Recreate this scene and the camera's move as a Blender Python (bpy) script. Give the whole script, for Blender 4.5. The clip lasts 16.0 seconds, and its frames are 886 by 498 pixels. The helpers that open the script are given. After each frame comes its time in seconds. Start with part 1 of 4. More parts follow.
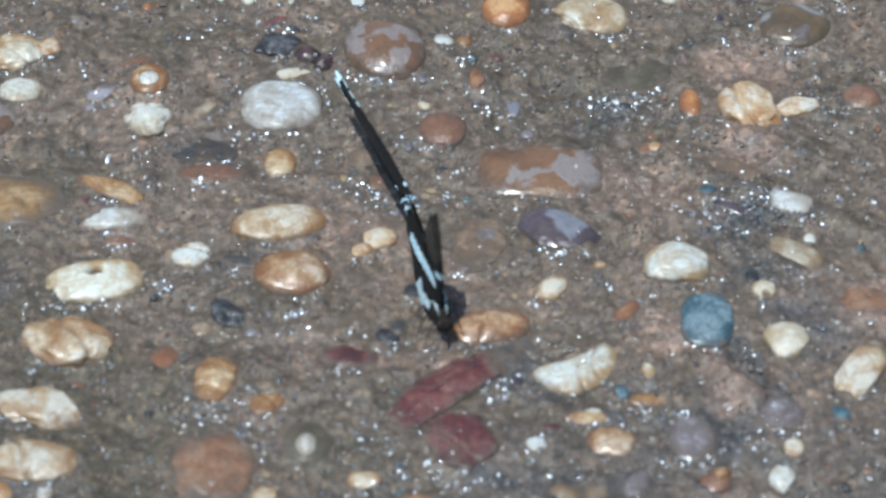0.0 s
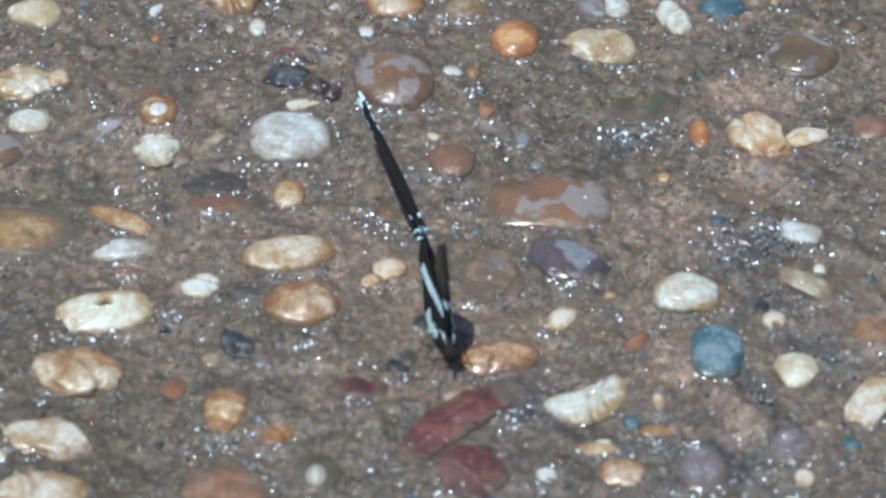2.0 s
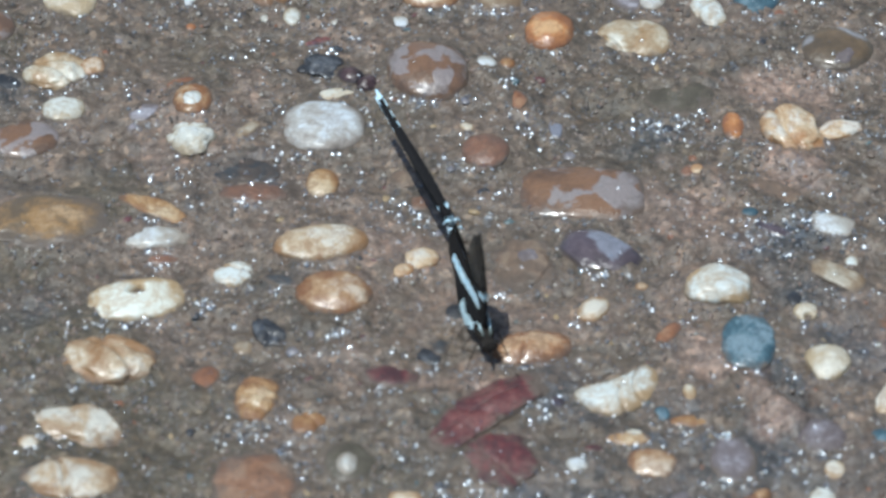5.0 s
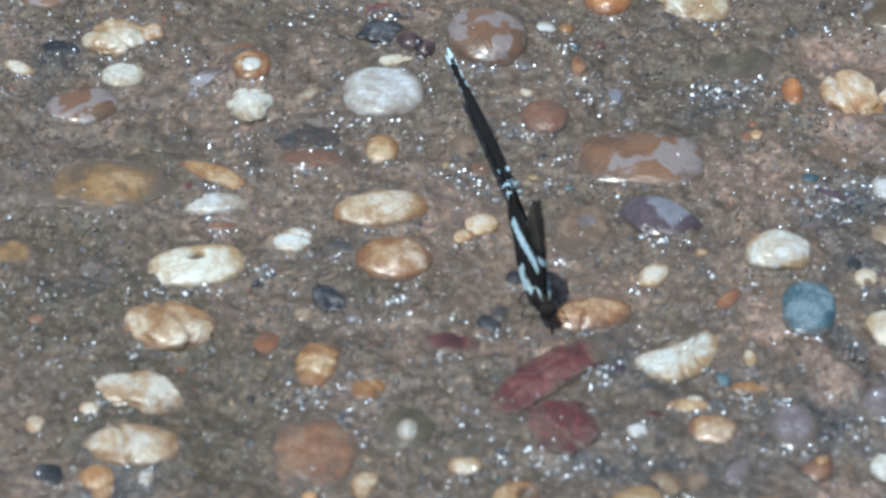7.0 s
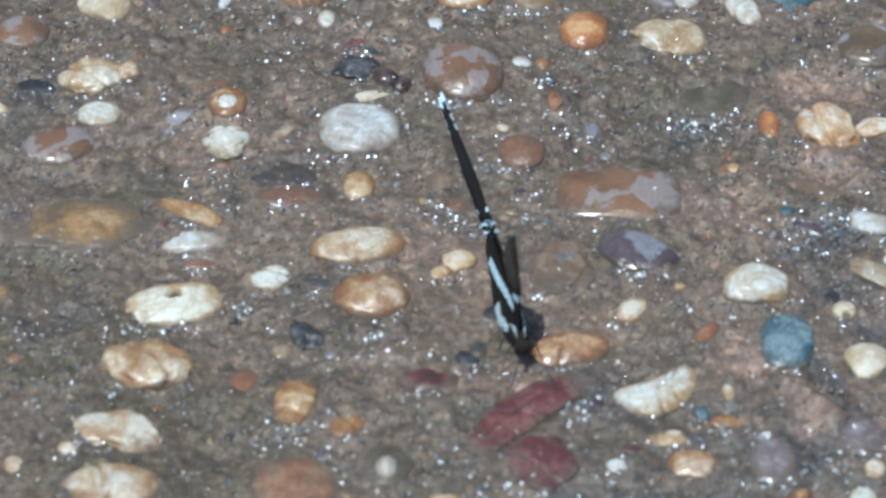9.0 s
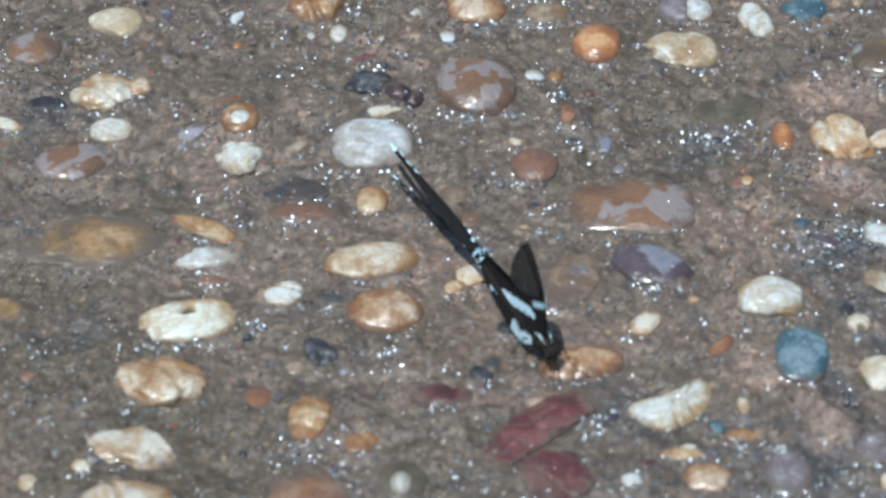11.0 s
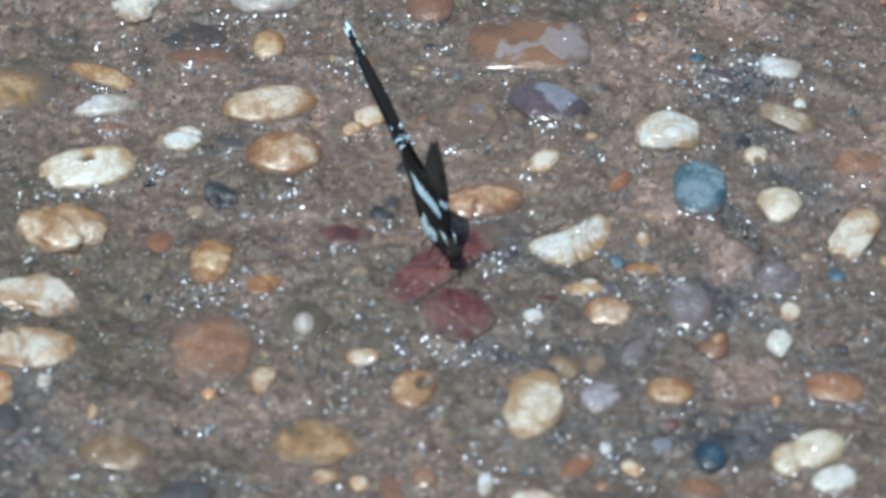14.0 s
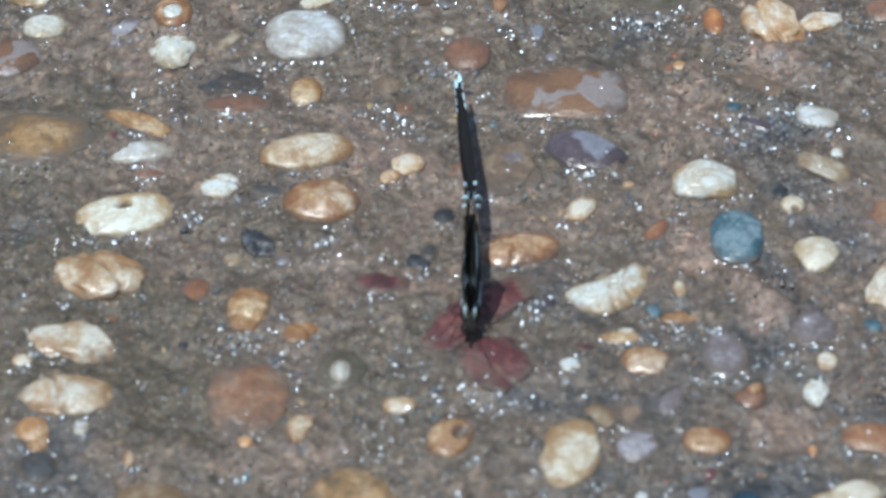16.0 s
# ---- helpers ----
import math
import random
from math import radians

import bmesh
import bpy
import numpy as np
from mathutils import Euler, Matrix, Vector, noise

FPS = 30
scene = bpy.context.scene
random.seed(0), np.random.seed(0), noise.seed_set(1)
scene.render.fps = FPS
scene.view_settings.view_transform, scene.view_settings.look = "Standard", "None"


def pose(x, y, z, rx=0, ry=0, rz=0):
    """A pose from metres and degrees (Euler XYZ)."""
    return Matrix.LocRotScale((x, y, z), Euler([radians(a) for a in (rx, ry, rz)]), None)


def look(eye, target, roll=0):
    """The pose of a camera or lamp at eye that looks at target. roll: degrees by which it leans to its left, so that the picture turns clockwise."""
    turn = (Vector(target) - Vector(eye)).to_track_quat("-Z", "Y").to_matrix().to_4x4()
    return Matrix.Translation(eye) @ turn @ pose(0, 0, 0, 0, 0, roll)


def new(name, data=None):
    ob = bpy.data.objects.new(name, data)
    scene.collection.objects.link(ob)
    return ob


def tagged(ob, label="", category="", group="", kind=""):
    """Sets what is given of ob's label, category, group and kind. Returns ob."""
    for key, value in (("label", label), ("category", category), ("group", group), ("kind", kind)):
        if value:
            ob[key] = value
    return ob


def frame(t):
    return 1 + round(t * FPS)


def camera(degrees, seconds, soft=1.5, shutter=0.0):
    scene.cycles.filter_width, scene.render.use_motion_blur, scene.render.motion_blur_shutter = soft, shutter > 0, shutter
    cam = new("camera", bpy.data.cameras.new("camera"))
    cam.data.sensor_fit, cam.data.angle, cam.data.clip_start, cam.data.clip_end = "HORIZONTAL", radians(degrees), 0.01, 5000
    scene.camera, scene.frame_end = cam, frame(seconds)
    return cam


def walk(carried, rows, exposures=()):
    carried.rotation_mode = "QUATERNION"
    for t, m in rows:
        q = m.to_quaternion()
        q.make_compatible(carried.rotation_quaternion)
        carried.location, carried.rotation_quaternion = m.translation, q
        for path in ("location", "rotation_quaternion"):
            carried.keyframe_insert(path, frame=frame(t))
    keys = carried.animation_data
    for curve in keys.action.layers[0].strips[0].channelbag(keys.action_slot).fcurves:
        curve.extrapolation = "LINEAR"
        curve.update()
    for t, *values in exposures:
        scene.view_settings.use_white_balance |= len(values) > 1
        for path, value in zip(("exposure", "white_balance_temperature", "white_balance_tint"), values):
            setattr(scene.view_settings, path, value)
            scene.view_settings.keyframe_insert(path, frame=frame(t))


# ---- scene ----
# ---- camera ----
cam = camera(10.0, 16.0, soft=2.9)
cam.data.dof.use_dof, cam.data.dof.focus_distance, cam.data.dof.aperture_fstop = True, 0.805, 28.0
walk(cam, [
    (0.0, pose(0.00089, -0.54490, 0.54619, 44.936, 0.059, 0.032)),
    (0.5, pose(0.00063, -0.54445, 0.54544, 44.992, -0.017, -0.017)),
    (1.0, pose(0.00038, -0.54456, 0.54526, 45.206, 0.130, -0.020)),
    (1.5, pose(0.00010, -0.54628, 0.54469, 45.515, 0.125, -0.092)),
    (2.0, pose(-0.00086, -0.54499, 0.54566, 45.319, 0.070, -0.009)),
    (2.5, pose(-0.00013, -0.54563, 0.54482, 45.745, -0.009, -0.033)),
    (3.0, pose(-0.00060, -0.54471, 0.54413, 45.340, -0.076, 0.091)),
    (3.5, pose(-0.00119, -0.54438, 0.54655, 45.418, -0.227, 0.085)),
    (4.0, pose(0.00119, -0.54535, 0.54552, 45.357, 0.045, 0.650)),
    (4.2, pose(0.00086, -0.54693, 0.54492, 45.515, 0.032, 0.630)),
    (6.3, pose(0.00077, -0.54589, 0.54591, 44.880, 0.405, 0.539)),
    (6.5, pose(-0.00158, -0.54647, 0.54545, 44.991, 0.372, 0.504)),
    (7.0, pose(-0.00128, -0.54604, 0.54555, 44.883, 0.545, 0.945)),
    (7.5, pose(-0.00007, -0.54611, 0.54474, 44.788, 0.707, 0.983)),
    (8.0, pose(0.00100, -0.54482, 0.54664, 44.656, 0.726, 0.823)),
    (8.5, pose(0.00017, -0.54499, 0.54644, 44.966, 0.641, 0.513)),
    (9.0, pose(-0.00078, -0.54469, 0.54589, 45.196, 0.737, 0.447)),
    (9.2, pose(-0.00020, -0.54539, 0.54608, 45.241, 0.914, 0.582)),
    (11.3, pose(0.00040, -0.54280, 0.54509, 45.292, 1.231, 0.250)),
    (11.5, pose(0.00081, -0.54280, 0.54432, 45.176, 1.284, 0.172)),
    (12.0, pose(0.00277, -0.54323, 0.54515, 45.032, 1.213, -0.219)),
    (12.5, pose(0.00064, -0.54372, 0.54599, 45.007, 0.989, -0.871)),
    (13.0, pose(-0.00069, -0.54504, 0.54461, 45.013, 0.977, -1.091)),
    (13.5, pose(-0.00166, -0.54770, 0.54344, 44.606, 0.996, -1.185)),
    (14.0, pose(0.00037, -0.54863, 0.54464, 43.799, 1.215, -1.309)),
    (14.5, pose(0.00039, -0.54698, 0.54664, 43.481, 1.382, -1.382)),
    (15.0, pose(-0.00006, -0.54696, 0.54682, 44.467, 1.310, -1.438)),
    (15.5, pose(-0.00100, -0.54743, 0.54600, 44.457, 1.444, -1.082)),
    (16.0, pose(-0.00109, -0.54710, 0.54630, 44.185, 1.294, -0.958)),
], exposures=[(0.0, -0.21, 6045, 3), (16.0, -0.21, 6045, 3)])

# ---- light ----
MM = 0.001
sky = bpy.data.worlds.new("sky")
sky.use_nodes = True
scene.world = sky
sky_tex = sky.node_tree.nodes.new("ShaderNodeTexSky")
sky_tex.sky_type, sky_tex.sun_disc = "NISHITA", False
sky_tex.sun_elevation, sky_tex.sun_rotation = radians(75), radians(235)
sky_back = sky.node_tree.nodes["Background"]
sky.node_tree.links.new(sky_tex.outputs[0], sky_back.inputs[0])
sky_back.inputs[1].default_value = 0.11
sun = new("sun", bpy.data.lights.new("sun", "SUN"))
sun.data.energy, sun.data.angle, sun.data.color = 3.9, radians(0.53), (1.0, 0.985, 0.955)
sun.matrix_world = look((-0.21, -0.15, 1.0), (0, 0, 0))


# ---- materials ----
def shader(name):
    m = bpy.data.materials.new(name)
    m.use_nodes = True
    return m, m.node_tree, m.node_tree.nodes["Principled BSDF"]


def node(tree, kind, **sets):
    n = tree.nodes.new("ShaderNode" + kind)
    for key, value in sets.items():
        if key.startswith("in_"):
            n.inputs[key[3:].replace("_", " ")].default_value = value
    return n


def noise_tex(tree, where, scale, detail=3.0, rough=0.55, swirl=0.0):
    n = node(tree, "TexNoise", in_Scale=scale, in_Detail=detail, in_Roughness=rough, in_Distortion=swirl)
    tree.links.new(where, n.inputs["Vector"])
    return n.outputs["Fac"]


def ramp(tree, fac, stops, hard=False):
    n = tree.nodes.new("ShaderNodeValToRGB")
    if hard:
        n.color_ramp.interpolation = "CONSTANT"
    e = n.color_ramp.elements
    while len(e) < len(stops):
        e.new(0.5)
    for el, (at, col) in zip(e, stops):
        el.position = at
        el.color = (*col, 1) if isinstance(col, tuple) else (col, col, col, 1)
    tree.links.new(fac, n.inputs[0])
    return n.outputs[0]


def mix(tree, fac, a, b, how="MIX"):
    n = tree.nodes.new("ShaderNodeMix")
    n.data_type, n.blend_type = "RGBA", how
    for value, socket in ((fac, n.inputs[0]), (a, n.inputs[6]), (b, n.inputs[7])):
        if hasattr(value, "is_linked"):
            tree.links.new(value, socket)
        elif isinstance(value, tuple):
            socket.default_value = (*value, 1)
        else:
            socket.default_value = value
    return n.outputs[2]


def calc(tree, how, a, b):
    n = tree.nodes.new("ShaderNodeMath")
    n.operation = how
    for value, socket in ((a, n.inputs[0]), (b, n.inputs[1])):
        if hasattr(value, "is_linked"):
            tree.links.new(value, socket)
        else:
            socket.default_value = value
    return n.outputs[0]


def relief(tree, bsdf, height, strength, depth):
    n = node(tree, "Bump", in_Strength=strength, in_Distance=depth)
    tree.links.new(height, n.inputs["Height"])
    tree.links.new(n.outputs[0], bsdf.inputs["Normal"])


def stone_material(name, light, dark, patch, scale=260.0, gloss=0.32, film=0.0, shine=0.6, mud_from=0.0, grain=0.35, bright=0.5, pits=0.3):
    """A pebble: mottled from its dark stain over its body colour to its palest parts, with veins, pits, a stained rim,
    mud at its foot and darker hollows; its top is painted paler, as if sunlit.
    film: how much of it lies under a crisp-edged film of the patch colour; bright: how far it leans to its pale tones."""
    m, tree, bsdf = shader(name)
    info = tree.nodes.new("ShaderNodeObjectInfo")
    spot = tree.nodes.new("ShaderNodeTexCoord").outputs["Object"]
    shift = tree.nodes.new("ShaderNodeVectorMath")
    shift.operation = "ADD"
    tree.links.new(spot, shift.inputs[0])
    tree.links.new(info.outputs["Location"], shift.inputs[1])
    at = shift.outputs[0]
    rim = tree.nodes.new("ShaderNodeAttribute")
    rim.attribute_name = "rim"
    rim = rim.outputs["Fac"]
    big = noise_tex(tree, at, scale * 0.62, 6.0, 0.6, 0.35)
    mid = noise_tex(tree, at, scale * 1.9, 5.0, 0.62, 0.4)
    fine = noise_tex(tree, at, scale * 7.5, 3.0, 0.6)
    tone = calc(tree, "ADD", calc(tree, "MULTIPLY", big, 0.74), calc(tree, "MULTIPLY", mid, 0.26))
    own = calc(tree, "MULTIPLY", calc(tree, "SUBTRACT", info.outputs["Random"], 0.5), 0.08)
    tone = calc(tree, "ADD", calc(tree, "ADD", tone, own), (bright - 0.5) * 0.3)
    # sunlit look put into the colour: paler towards the top, darker towards the rim
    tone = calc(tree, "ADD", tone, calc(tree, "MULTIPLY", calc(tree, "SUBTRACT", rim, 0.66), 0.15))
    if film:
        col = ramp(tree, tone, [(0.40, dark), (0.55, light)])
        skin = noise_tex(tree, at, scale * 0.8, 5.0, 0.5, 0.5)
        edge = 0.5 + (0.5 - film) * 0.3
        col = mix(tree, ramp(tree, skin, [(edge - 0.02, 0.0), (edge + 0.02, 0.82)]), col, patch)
    else:
        half = tuple(0.45 * a + 0.55 * b for a, b in zip(light, dark))
        col = ramp(tree, tone, [(0.42, dark), (0.475, half), (0.53, light), (0.60, patch)])
        lines = ramp(tree, noise_tex(tree, at, scale * 0.9, 4.0, 0.55, 0.5), [(0.455, 0.0), (0.495, 0.5), (0.505, 0.5), (0.545, 0.0)])
        col = mix(tree, lines, col, dark)
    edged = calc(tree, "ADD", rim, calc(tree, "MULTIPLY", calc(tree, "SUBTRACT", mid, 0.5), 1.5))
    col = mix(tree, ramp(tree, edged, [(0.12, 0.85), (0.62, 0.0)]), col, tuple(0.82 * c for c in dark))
    col = mix(tree, grain, col, ramp(tree, fine, [(0.3, 0.62), (0.7, 1.22)]), "MULTIPLY")
    specks = ramp(tree, noise_tex(tree, at, scale * 4.0, 2.0, 0.5), [(0.66, 0.0), (0.72, pits)])
    col = mix(tree, specks, col, tuple(0.45 * c for c in dark))
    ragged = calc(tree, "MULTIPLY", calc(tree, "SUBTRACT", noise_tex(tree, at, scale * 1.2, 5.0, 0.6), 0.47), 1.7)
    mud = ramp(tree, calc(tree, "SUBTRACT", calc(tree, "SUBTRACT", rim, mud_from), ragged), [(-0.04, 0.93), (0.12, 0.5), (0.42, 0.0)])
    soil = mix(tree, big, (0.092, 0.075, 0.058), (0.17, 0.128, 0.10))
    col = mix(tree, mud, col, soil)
    tree.links.new(col, bsdf.inputs["Base Color"])
    wet = calc(tree, "ADD", ramp(tree, big, [(0.35, gloss + 0.2), (0.65, gloss)]), calc(tree, "MULTIPLY", mud, 0.2))
    tree.links.new(wet, bsdf.inputs["Roughness"])
    film_of_water = ramp(tree, noise_tex(tree, at, scale * 1.1, 3.0, 0.5), [(0.42, shine * 0.35), (0.58, shine)])
    tree.links.new(calc(tree, "SUBTRACT", film_of_water, calc(tree, "MULTIPLY", mud, shine * 0.3)), bsdf.inputs["Coat Weight"])
    bsdf.inputs["Coat Roughness"].default_value = 0.14 if shine > 0.65 else 0.24
    height = calc(tree, "ADD", calc(tree, "ADD", calc(tree, "MULTIPLY", fine, 0.6), calc(tree, "MULTIPLY", mid, 1.6)), calc(tree, "MULTIPLY", mud, 0.4))
    relief(tree, bsdf, height, 0.3, 0.0007)
    ripple = node(tree, "Bump", in_Strength=0.14, in_Distance=0.0007)
    tree.links.new(mid, ripple.inputs["Height"])
    tree.links.new(ripple.outputs[0], bsdf.inputs["Coat Normal"])
    return m


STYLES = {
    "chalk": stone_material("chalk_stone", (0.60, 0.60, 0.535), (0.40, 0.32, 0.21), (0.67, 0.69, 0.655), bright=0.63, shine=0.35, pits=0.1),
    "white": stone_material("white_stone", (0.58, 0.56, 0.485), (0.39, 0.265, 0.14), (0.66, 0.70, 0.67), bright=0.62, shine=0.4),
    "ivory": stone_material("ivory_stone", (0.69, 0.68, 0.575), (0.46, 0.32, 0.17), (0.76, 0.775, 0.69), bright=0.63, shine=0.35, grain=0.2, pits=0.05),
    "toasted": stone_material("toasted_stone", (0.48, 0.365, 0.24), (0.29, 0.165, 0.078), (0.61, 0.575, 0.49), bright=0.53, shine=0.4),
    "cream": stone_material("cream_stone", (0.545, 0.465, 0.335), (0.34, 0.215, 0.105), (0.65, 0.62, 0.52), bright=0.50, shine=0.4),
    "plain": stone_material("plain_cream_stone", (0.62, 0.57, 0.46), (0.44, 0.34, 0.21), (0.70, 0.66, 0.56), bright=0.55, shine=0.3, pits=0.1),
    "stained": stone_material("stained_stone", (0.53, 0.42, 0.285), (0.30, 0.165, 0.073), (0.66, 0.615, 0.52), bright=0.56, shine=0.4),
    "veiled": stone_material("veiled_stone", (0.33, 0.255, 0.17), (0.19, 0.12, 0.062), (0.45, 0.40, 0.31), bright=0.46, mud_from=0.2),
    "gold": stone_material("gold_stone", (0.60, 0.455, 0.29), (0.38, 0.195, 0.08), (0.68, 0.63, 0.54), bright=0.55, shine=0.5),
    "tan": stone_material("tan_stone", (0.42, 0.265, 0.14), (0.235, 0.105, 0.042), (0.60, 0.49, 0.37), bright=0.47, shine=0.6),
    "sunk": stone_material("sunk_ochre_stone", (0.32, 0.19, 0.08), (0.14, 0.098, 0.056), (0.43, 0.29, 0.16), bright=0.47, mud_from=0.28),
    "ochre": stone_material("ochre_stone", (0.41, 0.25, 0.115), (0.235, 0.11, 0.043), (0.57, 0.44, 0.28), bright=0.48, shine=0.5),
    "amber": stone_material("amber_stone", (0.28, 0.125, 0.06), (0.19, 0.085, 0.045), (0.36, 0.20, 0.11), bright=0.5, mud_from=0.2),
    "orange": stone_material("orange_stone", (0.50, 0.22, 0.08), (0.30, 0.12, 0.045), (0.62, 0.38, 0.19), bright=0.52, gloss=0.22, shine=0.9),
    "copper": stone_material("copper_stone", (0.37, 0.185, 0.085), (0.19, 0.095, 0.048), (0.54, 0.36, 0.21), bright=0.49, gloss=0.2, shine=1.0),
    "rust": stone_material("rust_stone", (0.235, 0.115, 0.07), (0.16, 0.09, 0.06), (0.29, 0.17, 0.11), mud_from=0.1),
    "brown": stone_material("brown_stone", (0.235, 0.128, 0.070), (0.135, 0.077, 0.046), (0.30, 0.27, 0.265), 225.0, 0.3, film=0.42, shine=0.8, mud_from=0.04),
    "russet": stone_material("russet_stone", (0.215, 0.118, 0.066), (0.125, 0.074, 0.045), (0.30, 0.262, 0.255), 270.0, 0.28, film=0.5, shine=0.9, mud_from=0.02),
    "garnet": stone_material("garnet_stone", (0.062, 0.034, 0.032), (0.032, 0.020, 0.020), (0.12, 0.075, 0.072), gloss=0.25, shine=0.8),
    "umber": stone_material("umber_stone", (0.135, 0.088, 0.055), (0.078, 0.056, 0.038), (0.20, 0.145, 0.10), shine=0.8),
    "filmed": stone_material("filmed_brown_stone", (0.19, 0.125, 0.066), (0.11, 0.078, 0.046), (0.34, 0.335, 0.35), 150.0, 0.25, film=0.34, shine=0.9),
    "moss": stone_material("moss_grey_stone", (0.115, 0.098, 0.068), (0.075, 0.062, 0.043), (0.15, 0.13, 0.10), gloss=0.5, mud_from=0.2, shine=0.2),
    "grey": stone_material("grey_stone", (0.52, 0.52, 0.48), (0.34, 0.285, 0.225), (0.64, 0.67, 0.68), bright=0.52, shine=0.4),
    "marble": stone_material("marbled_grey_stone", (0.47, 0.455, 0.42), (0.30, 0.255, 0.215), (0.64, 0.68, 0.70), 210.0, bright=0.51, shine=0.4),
    # the slate's bluish film paints its sheen of sky into the colour
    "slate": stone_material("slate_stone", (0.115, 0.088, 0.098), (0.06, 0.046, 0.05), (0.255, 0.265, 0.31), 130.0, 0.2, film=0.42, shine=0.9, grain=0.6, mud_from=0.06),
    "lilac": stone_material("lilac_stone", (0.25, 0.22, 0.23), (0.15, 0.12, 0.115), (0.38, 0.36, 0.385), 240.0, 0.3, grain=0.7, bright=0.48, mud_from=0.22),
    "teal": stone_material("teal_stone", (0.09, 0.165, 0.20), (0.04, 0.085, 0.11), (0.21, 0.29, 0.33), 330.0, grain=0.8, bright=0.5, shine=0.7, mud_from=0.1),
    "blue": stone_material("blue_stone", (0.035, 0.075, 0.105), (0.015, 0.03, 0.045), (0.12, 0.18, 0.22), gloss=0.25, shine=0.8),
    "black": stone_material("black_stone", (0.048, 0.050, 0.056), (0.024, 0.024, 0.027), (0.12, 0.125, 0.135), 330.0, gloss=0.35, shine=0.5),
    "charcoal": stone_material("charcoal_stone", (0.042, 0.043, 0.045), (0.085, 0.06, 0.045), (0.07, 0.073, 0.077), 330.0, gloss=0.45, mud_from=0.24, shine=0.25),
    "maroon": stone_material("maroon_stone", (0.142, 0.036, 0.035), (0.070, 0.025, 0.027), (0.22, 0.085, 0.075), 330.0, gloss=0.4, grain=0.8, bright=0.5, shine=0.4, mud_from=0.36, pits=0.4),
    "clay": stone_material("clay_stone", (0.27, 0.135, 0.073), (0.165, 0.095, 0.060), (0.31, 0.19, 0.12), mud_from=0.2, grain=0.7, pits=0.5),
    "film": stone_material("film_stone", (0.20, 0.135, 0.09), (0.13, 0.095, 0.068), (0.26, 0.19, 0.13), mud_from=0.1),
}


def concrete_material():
    """Wet concrete: brown mud, with olive scum, sandy pink and blue-black stretches where the ground mesh's stain says
    so; blue-black also paints a groove's shade.
    """
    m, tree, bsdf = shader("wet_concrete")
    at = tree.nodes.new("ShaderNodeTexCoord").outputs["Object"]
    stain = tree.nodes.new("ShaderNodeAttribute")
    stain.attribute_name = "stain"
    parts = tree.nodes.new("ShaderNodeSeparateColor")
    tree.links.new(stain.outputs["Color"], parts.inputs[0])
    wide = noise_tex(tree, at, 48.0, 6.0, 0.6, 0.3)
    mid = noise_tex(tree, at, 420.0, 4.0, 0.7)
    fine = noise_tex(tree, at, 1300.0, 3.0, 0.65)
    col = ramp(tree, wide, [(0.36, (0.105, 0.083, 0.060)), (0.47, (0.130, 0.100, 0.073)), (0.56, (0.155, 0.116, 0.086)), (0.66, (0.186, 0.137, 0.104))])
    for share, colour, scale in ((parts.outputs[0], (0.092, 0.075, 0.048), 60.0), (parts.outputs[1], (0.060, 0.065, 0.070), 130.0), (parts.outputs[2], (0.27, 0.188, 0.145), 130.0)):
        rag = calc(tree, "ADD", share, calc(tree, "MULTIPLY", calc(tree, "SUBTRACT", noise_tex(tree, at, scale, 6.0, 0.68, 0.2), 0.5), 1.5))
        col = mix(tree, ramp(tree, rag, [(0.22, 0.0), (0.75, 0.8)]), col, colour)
    col = mix(tree, 0.8, col, ramp(tree, mid, [(0.34, 0.60), (0.50, 0.98), (0.66, 1.6)]), "MULTIPLY")
    cell = node(tree, "TexVoronoi", in_Scale=800.0)
    tree.links.new(at, cell.inputs["Vector"])
    split = tree.nodes.new("ShaderNodeSeparateColor")
    tree.links.new(cell.outputs["Color"], split.inputs[0])
    grain = ramp(tree, split.outputs[0], [(0.0, (0.5, 0.52, 0.56)), (0.14, (0.8, 0.8, 0.82)), (0.36, (1.0, 0.96, 0.92)), (0.66, (1.3, 1.18, 1.1)), (0.84, (1.25, 1.3, 1.4)), (0.94, (1.9, 1.8, 1.7))], hard=True)
    sandy = ramp(tree, calc(tree, "ADD", calc(tree, "MULTIPLY", split.outputs[1], 0.5), calc(tree, "MULTIPLY", mid, 0.6)), [(0.46, 0.0), (0.60, 0.7)])
    col = mix(tree, sandy, col, grain, "MULTIPLY")
    col = mix(tree, 0.8, col, ramp(tree, fine, [(0.3, 0.6), (0.7, 1.45)]), "MULTIPLY")
    tree.links.new(col, bsdf.inputs["Base Color"])
    tree.links.new(ramp(tree, noise_tex(tree, at, 150.0, 4.0, 0.6), [(0.35, 0.40), (0.65, 0.62)]), bsdf.inputs["Roughness"])
    bsdf.inputs["Coat Weight"].default_value = 0.25
    bsdf.inputs["Coat Roughness"].default_value = 0.2
    height = calc(tree, "ADD", calc(tree, "MULTIPLY", mid, 0.7), calc(tree, "MULTIPLY", fine, 0.4))
    relief(tree, bsdf, height, 0.65, 0.0012)
    tree.links.new(bsdf.inputs["Normal"].links[0].from_socket, bsdf.inputs["Coat Normal"])
    return m


